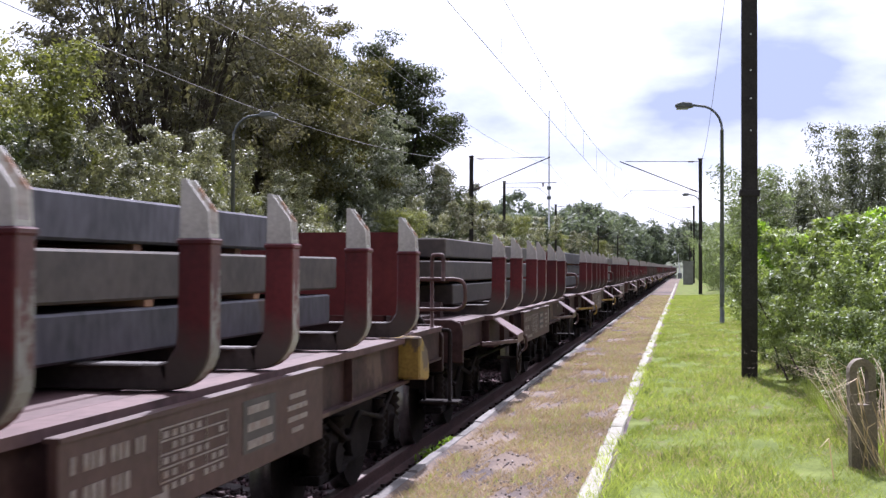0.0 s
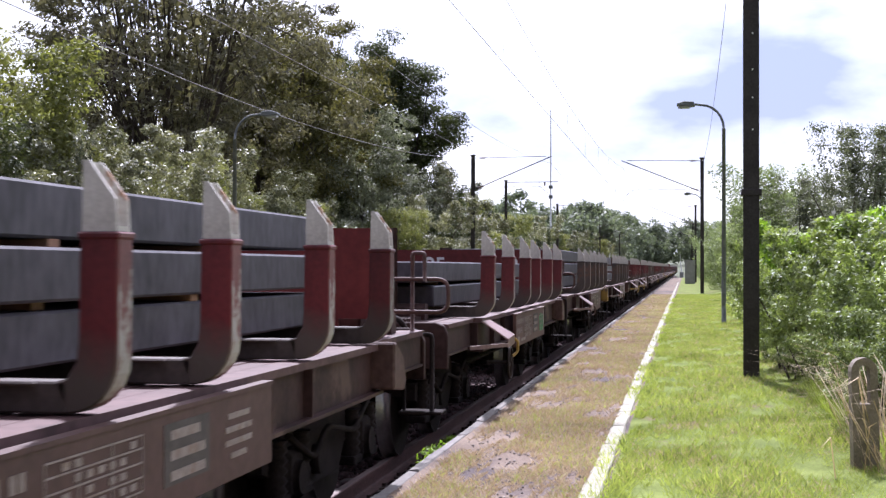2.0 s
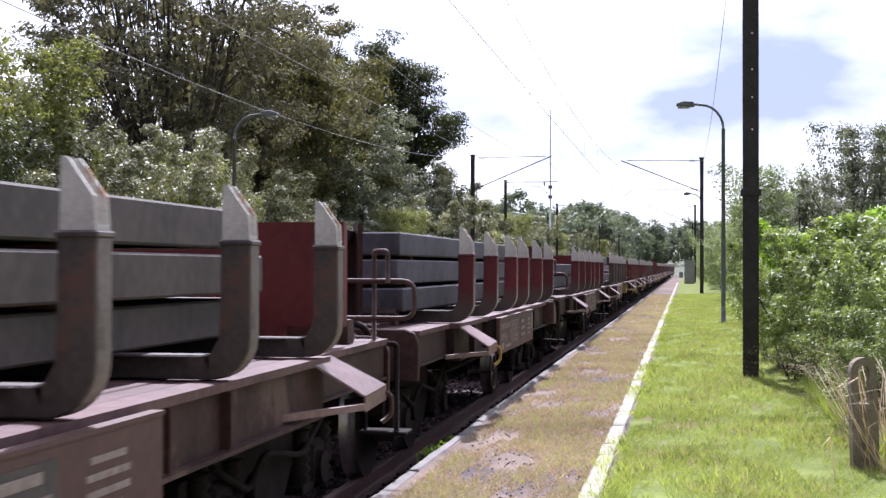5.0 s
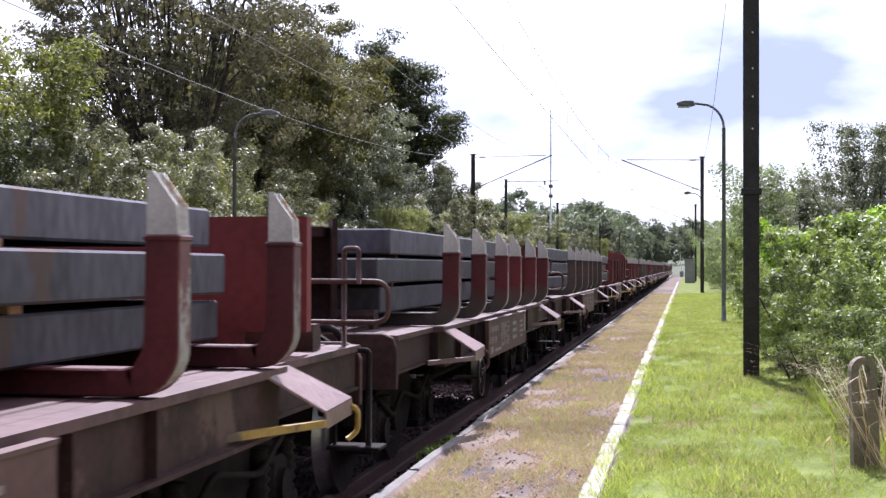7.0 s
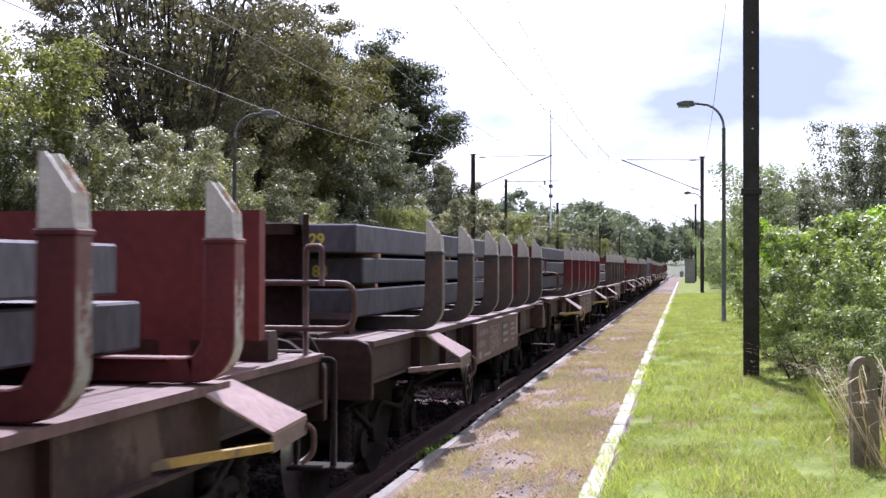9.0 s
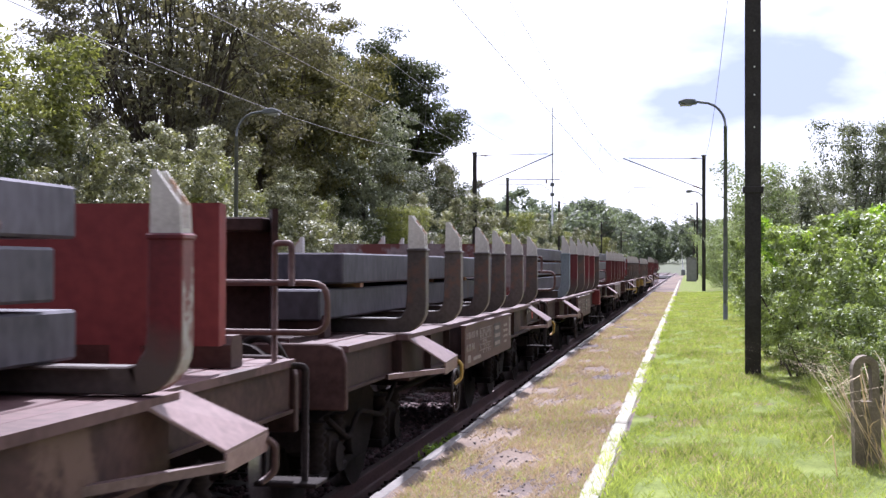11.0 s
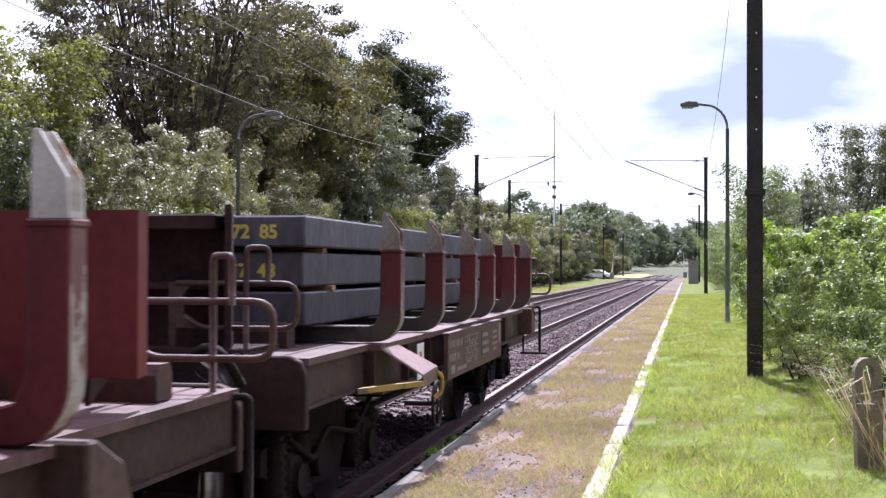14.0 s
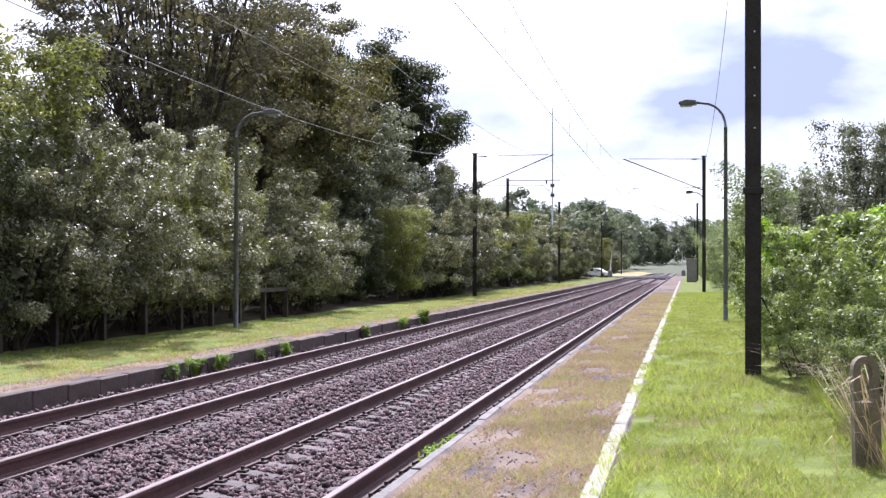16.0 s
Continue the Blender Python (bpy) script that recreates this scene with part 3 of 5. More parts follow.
def blades(name, n, x0, x1, y0, y1, top, tall, mat, label, patch=0.0, width=0.004, lean=0.5):
    y = y0 * (y1 / y0) ** rng.uniform(0, 1, n)
    x = rng.uniform(x0, x1, n)
    f_ = rough(x * 3, y, 0.9) + 0.6 * rough(x * 7, y, 3.1)
    k = f_ > patch
    x, y = x[k], y[k]
    n = len(x)
    grow = (y / 10) ** 0.5
    h = tall * rng.uniform(0.4, 1.3, n) * (1 + 0.3 * rough(x, y, 1.3))
    a_ = rng.uniform(0, 2 * np.pi, n)
    base = np.stack([x, y, top(x, y)], 1)
    w = np.stack([np.cos(a_), np.sin(a_), 0 * a_], 1) * (width * grow)[:, None]
    b_ = rng.uniform(0, 2 * np.pi, n)
    tip = base + np.stack([np.cos(b_) * lean * h, np.sin(b_) * lean * h, h], 1)
    v = np.stack([base - w, base + w, tip], 1).reshape(-1, 3)
    return tagged(new(name, raw_mesh(name, v, np.arange(3 * n).reshape(n, 3), mat)), label, "grass", kind="stuff")


turf_top = lambda x, y: PLAT + 0.0 + np.clip(x - 1.1, 0, 9) * 0.10
flat = lambda x, y: PLAT - 0.01 + 0 * x
flat_l = lambda x, y: PLAT_L - 0.005 + 0 * x
blades("grass_blades", 150000, -0.47, 1.9, 6.5, 70, turf_top, 0.05, M_GRASS, "short bright green grass on the platform", -0.6, 0.0045, 0.9)
blades("grass_tufts", 22000, -0.45, 1.5, 6.5, 60, turf_top, 0.09, M_GRASS, "taller green grass tufts", 0.28, 0.005, 0.7)
blades("dry_grass", 110000, EDGE + 0.16, -0.62, 6.5, 70, flat, 0.036, M_DRY, "dry straw-coloured grass on trodden earth", -0.42, 0.005, 1.3)
blades("thin_grass", 30000, EDGE + 0.2, -0.55, 6.5, 70, flat, 0.04, M_GRASS, "thin green grass among the dry", -0.1, 0.004, 0.9)
blades("clover", 26000, -0.5, 1.4, 6.5, 60, turf_top, 0.05, M_LEAF_HEDGE, "broad-leaved clover and weeds in the turf", 0.30, 0.013, 0.5)
blades("edge_grass", 4000, -0.60, -0.46, 6.5, 60, flat, 0.075, M_GRASS, "grass creeping over the painted line", 0.0, 0.005, 0.9)
blades("verge_grass", 6500, 1.28, 1.95, 9.6, 15, turf_top, 0.24, M_GRASS, "tall pale green grass beside the post", -0.5, 0.004, 0.6)
blades("dry_turf", 46000, -0.4, 1.3, 6.5, 60, turf_top, 0.05, M_DRY, "dry grass among the turf", 0.05, 0.004, 1.2)
blades("far_platform_grass", 42000, -11.7, -8.75, 14, 120, flat_l, 0.055, M_GRASS, "green grass on the far platform", -0.1, 0.006, 0.9)
blades("far_platform_dry_grass", 42000, -11.0, -8.5, 14, 120, flat_l, 0.045, M_DRY, "dry grass along the far platform edge", -0.2, 0.006, 1.1)


# ---------- trees and shrubs ----------
def make_tree(name, seed, height, spread, crown_base, clumps, per, clump_r, leaf, mat, label, trunk_r=0.25, lean=0.0, gap=0.25, twigs=40, limbs=6, core=2500, squash=0.55):
    """A trunk that forks into limbs, boughs of leaves laid in flat tiers, and a shaded mass of larger leaves within."""
    r = np.random.default_rng(seed)
    root = tagged(empty(name), label, "tree")
    mid = np.array([lean, 0, (height + crown_base) / 2])
    half = np.array([spread, spread, (height - crown_base) / 2])
    d = unit(r.normal(0, 1, (clumps * 3, 3)))
    rad = r.uniform(0.35, 1, (clumps * 3, 1)) ** 0.5
    lump = 1 + 0.15 * np.sin(d[:, :1] * 5 + seed) + 0.14 * np.sin(d[:, 1:2] * 7 + 2 * seed) + 0.10 * np.sin(d[:, 2:] * 9 + seed)
    c = mid + d * rad * half * lump
    keep = (np.sin(c[:, 0] * 1.9 + seed) + np.sin(c[:, 1] * 1.7) + np.sin(c[:, 2] * 2.1 + 1)) / 3 > -1 + 2 * gap - 0.6
    c = c[keep][:clumps]
    pts, way = clump_points(r, c, clump_r, per, squash)
    size = np.full((len(pts), 1), leaf)
    inner = mid + unit(r.normal(0, 1, (core, 3))) * r.uniform(0, 1, (core, 1)) ** 0.4 * half * 0.66
    pts, way = np.vstack([pts, inner]), np.vstack([way, unit(inner - mid)])
    size = np.vstack([size, np.full((core, 1), leaf * 2.2)])
    crown = new("crown", leaf_mesh("crown", pts, unit(way * 0.5 + unit(pts - mid) * 0.6), size, mat, r))
    crown.parent = root
    bm = bmesh.new()
    fork = Vector((lean * 0.3, 0.05, crown_base * 0.8))
    tube(bm, [(0, 0, -0.3), (0.03, 0.02, crown_base * 0.5), fork], [trunk_r * 1.25, trunk_r, trunk_r * 0.9], 9)
    ways = []
    for i in range(limbs):
        a_ = 2 * math.pi * (i + r.uniform(-0.3, 0.3)) / limbs
        reach = spread * r.uniform(0.25, 0.75)
        end = Vector((lean + math.cos(a_) * reach, math.sin(a_) * reach, crown_base + (height - crown_base) * r.uniform(0.7, 0.95)))
        mid_ = fork.lerp(end, 0.45) + Vector((math.cos(a_), math.sin(a_), 0)) * reach * 0.12
        k = trunk_r * r.uniform(0.3, 0.5)
        tube(bm, [fork - Vector((0, 0, 0.2)), mid_, end], [k, k * 0.65, k * 0.12], 6)
        ways.append((fork, mid_, end))
    for i in r.choice(len(c), min(len(c), twigs), replace=False):
        end = Vector(c[i])
        f0, f1, f2 = min(ways, key=lambda w: ((w[1] + w[2]) / 2 - end).length)
        t = r.uniform(0.1, 0.9)
        start = f0.lerp(f1, t * 2) if t < 0.5 else f1.lerp(f2, t * 2 - 1)
        mid_ = (start + end) / 2 + Vector((0, 0, 0.10 * (end - start).length))
        k = trunk_r * r.uniform(0.07, 0.15)
        tube(bm, [start, mid_, end], [k, k * 0.6, k * 0.2], 5)
    part("trunk", bm, M_BARK, root)
    return root


def make_shrub(name, seed, height, spread, clumps, per, clump_r, leaf, mat, label, stems=9, low=0.1, foot=0.45, core=900, shoots=7):
    r = np.random.default_rng(seed)
    root = tagged(empty(name), label, "shrub")
    u = unit(r.normal(0, 1, (clumps, 3)))
    rad = r.uniform(0.2, 1, (clumps, 1)) ** 0.5
    lump = 1 + 0.2 * np.sin(u[:, :1] * 6 + seed) + 0.2 * np.sin(u[:, 1:2] * 5 + seed * 2)
    c = u * rad * lump * np.array([spread, spread, height * 0.5]) + np.array([0, 0, height * 0.5])
    c[:, 2] = np.clip(c[:, 2], low, None)
    c[:, :2] *= np.clip(foot + 1.6 * c[:, 2:] / height, foot, 1.0)  # drawn in at the foot
    # shoots that stick out at the top
    sx = r.normal(0, spread * 0.5, (shoots, 2))
    for k in range(shoots):
        for j in range(4):
            c = np.vstack([c, [sx[k, 0] * (1 + 0.1 * j), sx[k, 1], height * (0.82 + 0.09 * j)]])
    pts, way = clump_points(r, c, clump_r, per, 0.7)
    size = np.full((len(pts), 1), leaf)
    inner = unit(r.normal(0, 1, (core, 3))) * r.uniform(0, 1, (core, 1)) ** 0.4 * np.array([spread * 0.68, spread * 0.68, height * 0.36]) + np.array([0, 0, height * 0.42])
    pts, way = np.vstack([pts, inner]), np.vstack([way, unit(inner - np.array([0, 0, height * 0.4]))])
    size = np.vstack([size, np.full((core, 1), leaf * 2.0)])
    crown = new("crown", leaf_mesh("crown", pts, unit(way * 0.6 + unit(pts - np.array([0, 0, height * 0.4])) * 0.5), size, mat, r))
    crown.parent = root
    bm = bmesh.new()
    for i in range(stems):
        end = Vector(c[r.integers(0, len(c))])
        b0 = Vector((r.normal(0, 0.2), r.normal(0, 0.2), -0.2))
        tube(bm, [b0, (b0 + end) / 2 + Vector((r.normal(0, 0.15), r.normal(0, 0.15), 0.2)), end], [0.045, 0.03, 0.008], 5)
    part("stem", bm, M_BARK, root)
    return root


def place(kinds, rows):
    """rows: kind, x, y, z, scale, turn; the first of a kind is the built one."""
    used = set()
    for k, x, y, z, s, turn in rows:
        m = pose(x, y, z, 0, 0, turn)
        if k not in used:
            used.add(k)
            ob = kinds[k]
            ob.matrix_basis = m
        else:
            ob = copy_thing(kinds[k], m)
        ob.scale = (s, s, s)


left_kinds = {
    "big": make_tree("broadleaf_tree", 3, 15.6, 6.2, 3.2, 330, 190, 0.72, 0.085, M_LEAF_TREE, "tall old broadleaf tree with a dark purplish spreading crown", 0.34, gap=0.42, twigs=230, limbs=9, core=2200),
    "olive": make_tree("olive_tree", 5, 13.6, 4.6, 3.6, 250, 230, 0.8, 0.09, M_LEAF_OLIVE, "tall olive-green broadleaf tree with sunlit boughs", 0.28, gap=0.3, twigs=90),
    "tall": make_tree("dense_tree", 8, 15.0, 4.0, 4.6, 260, 240, 0.85, 0.105, M_LEAF_DARK, "tall dark green broadleaf tree with a dense crown", 0.32, gap=0.2, twigs=70),
    "shrub": make_shrub("willow_shrub", 21, 5.0, 2.4, 105, 260, 0.44, 0.06, M_LEAF_SHRUB, "grey-green willow shrub with glinting leaves behind the platform fence", 16, 1.15, 0.95, 1500),
    "shrub_b": make_shrub("hawthorn_shrub", 22, 4.6, 2.1, 105, 250, 0.42, 0.055, M_LEAF_DARK, "dark green hawthorn shrub behind the platform", 12, 0.1, 0.88, 1500),
    "lime": make_shrub("lime_sapling", 24, 5.6, 1.9, 70, 230, 0.5, 0.065, M_LEAF_LIME, "yellow-green sapling rising over the willow shrubs", 10, 1.2, 0.6, 700, 9),
    "silver": make_shrub("silver_willow", 23, 7.6, 2.7, 150, 190, 0.6, 0.075, M_LEAF_SILVER, "tall silver-leaved willow shrub", 12, 3.2, 0.85, 900),
}
rows = [("big", -18.9, 47, 0.1, 1.0, 20), ("olive", -18.4, 58, 0.1, 1.0, 250), ("olive", -20.5, 66, 0.1, 0.95, 40),
        ("tall", -17.4, 78, 0.1, 0.97, 0), ("tall", -20.5, 72, 0.1, 0.9, 140),
        ("silver", -15.4, 62, 0.1, 1.05, 10), ("silver", -14.6, 69, 0.1, 0.75, 140), ("silver", -14.8, 33.0, 0.1, 0.55, 60),
        ("lime", -13.4, 25.6, 0.1, 0.98, 0), ("lime", -14.6, 36.5, 0.1, 0.74, 80), ("lime", -15.2, 42.0, 0.1, 0.70, 200), ("lime", -15.6, 29.5, 0.1, 0.85, 300), ("shrub", -12.5, 25.4, 0.1, 0.82, 33), ("shrub", -12.4, 23.4, 0.1, 0.7, 210),
        ("lime", -14.0, 47.5, 0.1, 0.62, 150)]
# dark-leaved shrubs at 48 to 56, set back, stand in for a shaded hollow
for i, (kind, y, size) in enumerate((("shrub_b", 21.0, 0.8), ("shrub", 27.0, 0.80), ("shrub", 30.2, 0.82), ("lime", 32.2, 0.6), ("shrub", 34.2, 0.86), ("lime", 37.6, 0.58),
                                     ("shrub", 41.6, 0.84), ("shrub", 44.8, 0.70), ("shrub_b", 48.5, 0.62), ("shrub_b", 52.0, 0.66), ("shrub_b", 55.5, 0.70), ("lime", 59.5, 0.66), ("shrub", 63.4, 0.88),
                                     ("shrub_b", 67, 0.84), ("shrub", 70.6, 0.9), ("shrub_b", 74, 0.9))):
    rows.append((kind, -12.8 - (0.8 if 47 < y < 57 else 0.0) + rng.uniform(-0.25, 0.25), y, 0.1, size, rng.uniform(0, 360)))
# back row in dark leaf, for the shade below the front crowns
for i in range(9):
    y = 30 + i * 6.3 + rng.uniform(-1, 1)
    rows.append(("shrub_b", -16.5 + rng.uniform(-0.5, 0.5), y, 0.1, rng.uniform(0.85, 1.05), rng.uniform(0, 360)))
for i in range(18):
    y = 77 + i * 5.6
    rows.append((("shrub", "shrub_b", "lime")[i % 3], -13.6 + rng.uniform(-0.6, 0.4), y, 0.0, (1.32 - 0.3 * min(1, i / 5)) * rng.uniform(0.92, 1.06) * (0.85 if i % 3 == 2 else 1.0), rng.uniform(0, 360)))
for i in range(10):
    rows.append((("shrub_b", "lime", "shrub")[i % 3], -15.5 - (i % 4) * 2.2, 212 + i * 7.5, -0.3, 1.0 + 0.1 * (i % 3), 47.0 * i))
place(left_kinds, rows)

right_kinds = {
    "bright": make_shrub("bramble_shrub", 31, 2.3, 1.15, 100, 130, 0.26, 0.062, M_LEAF_BRIGHT, "bright green bramble thicket beside the turf", 10, 0.1, 0.9, 700),
    "mixed": make_shrub("hedge_shrub", 32, 2.2, 1.1, 105, 125, 0.25, 0.045, M_LEAF_HEDGE, "green hedge shrub at the platform's back", 10, 0.1, 0.95, 700),
    "birch": make_shrub("young_willow", 33, 4.4, 1.3, 120, 130, 0.30, 0.044, M_LEAF_SILVER, "young silver-leaved willow with loose shoots", 9, 0.6),
    "hedge": make_shrub("tall_hedge_shrub", 34, 4.3, 1.7, 140, 130, 0.46, 0.06, M_LEAF_PALE, "tall pale green hedge shrub", 9, 0.1, 0.8),
}
rows = [("mixed", 1.78, 14.6, 0.38, 0.46, 10), ("mixed", 1.72, 13.3, 0.38, 0.5, 45), ("mixed", 1.6, 11.9, 0.38, 0.40, 125), ("mixed", 1.5, 10.8, 0.38, 0.32, 205), ("mixed", 1.42, 16.9, 0.38, 0.42, 70), ("mixed", 1.4, 18.6, 0.38, 0.52, 160), ("mixed", 1.5, 20.6, 0.38, 0.62, 20), ("mixed", 1.55, 15.4, 0.38, 0.36, 240), ("mixed", 1.55, 23.2, 0.38, 0.6, 310), ("mixed", 1.6, 26.2, 0.38, 0.6, 95), ("mixed", 1.95, 16.3, 0.38, 0.6, 130), ("mixed", 1.66, 12.7, 0.38, 0.34, 220), ("mixed", 1.75, 11.4, 0.38, 0.32, 300), ("bright", 2.2, 19.6, 0.4, 0.78, 170), ("bright", 2.65, 18.3, 0.4, 0.75, 0), ("bright", 3.1, 20.6, 0.45, 0.82, 120), ("bright", 2.5, 22.5, 0.4, 0.8, 220),
        ("mixed", 2.05, 15.3, 0.38, 0.72, 0), ("mixed", 2.3, 17.6, 0.38, 0.8, 60), ("mixed", 2.6, 13.2, 0.42, 0.7, 100), ("mixed", 2.2, 14.2, 0.40, 0.66, 30), ("mixed", 3.2, 14.6, 0.45, 0.8, 190), ("mixed", 2.9, 11.0, 0.45, 0.5, 290), ("bright", 3.5, 13.6, 0.5, 0.7, 40), ("mixed", 2.05, 12.6, 0.40, 0.5, 30), ("mixed", 2.3, 11.4, 0.42, 0.45, 160), ("mixed", 1.85, 14.2, 0.40, 0.45, 250), ("mixed", 3.0, 12.0, 0.46, 0.6, 70), ("mixed", 2.1, 20.0, 0.38, 0.75, 200),
        ("mixed", 2.2, 25.0, 0.38, 0.8, 10), ("mixed", 2.2, 29.0, 0.38, 0.85, 80), ("mixed", 2.2, 33.0, 0.38, 0.8, 140),
        ("birch", 3.25, 26.5, 0.5, 0.80, 0), ("birch", 2.55, 28.0, 0.5, 0.62, 120), ("birch", 3.9, 30.5, 0.5, 0.86, 200), ("birch", 3.0, 32.5, 0.5, 0.7, 300)]
for i in range(22):
    y = 37 + i * 6.6
    rows.append((("hedge", "hedge", "birch")[i % 3], 2.55 + rng.uniform(-0.3, 0.5), y, 0.4, rng.uniform(0.68, 0.86), rng.uniform(0, 360)))
place(right_kinds, rows)


# ---------- masts, lamps and wires ----------
def h_beam(bm, x, y, w, d, z0, z1):
    t, a_, b_ = 0.016, w / 2, d / 2
    o = [(-a_, -b_), (a_, -b_), (a_, -b_ + t), (t / 2, -b_ + t), (t / 2, b_ - t), (a_, b_ - t), (a_, b_), (-a_, b_), (-a_, b_ - t), (-t / 2, b_ - t), (-t / 2, -b_ + t), (-a_, -b_ + t)]
    return slab_of(bm, [(x + u, y + v) for u, v in o], "z", z0, z1)


CONTACT, MESSENGER = 5.45, 7.1


def mast(x, y, base, top, reach, label, width=0.19):
    """An H-section catenary mast; reach: how far its bracket stands out towards the track (0: none)."""
    root = tagged(empty("catenary_mast", pose(x, y, base)), label, "mast")
    h = top - base
    bm = h_beam(bmesh.new(), 0, 0, width, 0.2, -0.4, h)
    part("column", bm, M_MAST, root)
    part("top_cap", box(bmesh.new(), -0.14, 0.14, -0.14, 0.14, h, h + 0.05, 0.01), M_MAST, root)
    if reach:
        s = 1 if reach > 0 else -1
        zt, zb = h - 0.12, h - 1.75
        tip = reach
        bm = tube(bmesh.new(), [(s * 0.1, 0, zt), (tip * 0.93, 0, zt + 0.05)], 0.018, 6)
        part("tie_rod", bm, M_MAST, root)
        for u0, z0, du, dz in ((0.35, zt, 0.30, 0.0), (0.25, zb + 0.06, 0.30, 0.12)):
            pts = [(s * (u0 + du * k / 8), 0, z0 + dz * k / 8) for k in range(9)]
            part("insulator", tube(bmesh.new(), pts, [0.025 if k % 2 else 0.055 for k in range(9)], 8), M_INSULATOR, root, "ribbed brown insulator")
        bm = tube(bmesh.new(), [(s * 0.1, 0, zb), (tip, 0, zt + 0.05)], 0.028, 7)
        part("strut", bm, M_MAST, root)
        bm = tube(bmesh.new(), [(s * 0.1, 0, zb + 0.12), (tip * 0.86, 0, zb + 0.10)], 0.014, 6)
        tube(bm, [(tip * 0.86, 0, zb + 0.10), (tip * 0.98, 0, CONTACT - base + 0.02)], 0.010, 6)
        part("registration_arm", bm, M_MAST, root)
    return root


MASTS_R = [(0.85, 17.3), (0.86, 73), (0.9, 128), (0.95, 183), (1.0, 238)]
MASTS_L = [(-10.9, 69.5), (-11.6, 124), (-11.4, 183), (-11.4, 238)]
near_mast = mast(0.805, 17.3, PLAT, 8.3, -4.25, "dark steel H-section catenary mast standing in the turf")
for z in (3.1, 3.5, 3.85, 4.3):
    part("bolt", tube(bmesh.new(), [(0.015, -0.112, z), (0.015, -0.096, z)], 0.012, 6), M_WHITE, near_mast, "pale bolt head")
part("clamp_band", box(bmesh.new(), -0.125, 0.125, -0.115, 0.115, 2.28, 2.36, 0.005), M_MAST, near_mast)
for x, y in MASTS_R[1:]:
    mast(x, y, PLAT if y < 186 else -0.3, 7.55, -4.25, "dark steel catenary mast with bracket over the track")
for x, y in MASTS_L:
    mast(x, y, PLAT_L if y < 186 else -0.3, 7.55, 4.1, "dark steel catenary mast with bracket over the far track")


plain = mast(-13.2, 100, PLAT_L, 8.2, 0, "dark steel mast with a level cross arm")
part("cross_arm", tube(bmesh.new(), [(0.1, 0, 7.95), (3.9, 0, 7.95)], 0.03, 6), M_MAST, plain)
part("insulator", tube(bmesh.new(), [(2.9, 0, 7.92), (2.9, 0, 7.65)], 0.06, 8), M_INSULATOR, plain)


def wire_thing(name, label, spans, radius):
    bm = bmesh.new()
    pts = []
    for a_, b_, sag in spans:
        a_, b_ = Vector(a_), Vector(b_)
        for k in range(1 if pts else 0, 13):
            t = k / 12
            p = a_.lerp(b_, t)
            p.z -= sag * 4 * t * (1 - t)
            pts.append(p)
    tube(bm, pts, radius, 5, False)
    return tagged(part(name, bm, M_WIRE), label, "wire")


def catenary(xc, zig, ys, label):
    spans = [((xc + (zig if i % 2 else -zig), a_, CONTACT), (xc + (-zig if i % 2 else zig), b_, CONTACT), 0.02) for i, (a_, b_) in enumerate(zip(ys, ys[1:]))]
    wire_thing("contact_wire", label, spans, 0.006)
    spans = [((xc, a_, MESSENGER), (xc, b_, MESSENGER), 0.75) for a_, b_ in zip(ys, ys[1:])]
    wire_thing("messenger_wire", label, spans, 0.006)
    bm = bmesh.new()
    for i, (a_, b_) in enumerate(zip(ys, ys[1:])):
        for k in range(1, 8):
            t = k / 8
            z = MESSENGER - 0.75 * 4 * t * (1 - t)
            x = xc + (zig if i % 2 else -zig) * (1 - 2 * t)
            tube(bm, [(x, a_ + (b_ - a_) * t, CONTACT), (xc, a_ + (b_ - a_) * t, z)], 0.003, 4, False)
    tagged(part("dropper_wires", bm, M_WIRE), "thin dropper wires of the overhead line", "wire", kind="stuff")


catenary(-3.3, 0.08, [-38, 17.3, 73, 128, 183, 238, 300], "overhead line above the near track")
catenary(-6.8, -0.15, [-40, 14.5, 69.5, 128, 183, 238, 300], "overhead line above the far track")
wire_thing("feeder_wire", "slack cable strung along the far masts", [((-11.0, 14.5, 6.3), (-10.9, 69.5, 7.45), 0.9), ((-10.9, 69.5, 7.45), (-11.4, 128, 7.45), 0.5)], 0.010)
wire_thing("mast_stay_wire", "thin steel stay wire from the mast head", [((0.80, 17.3, 8.0), (0.84, 73, 7.4), 1.2)], 0.007)


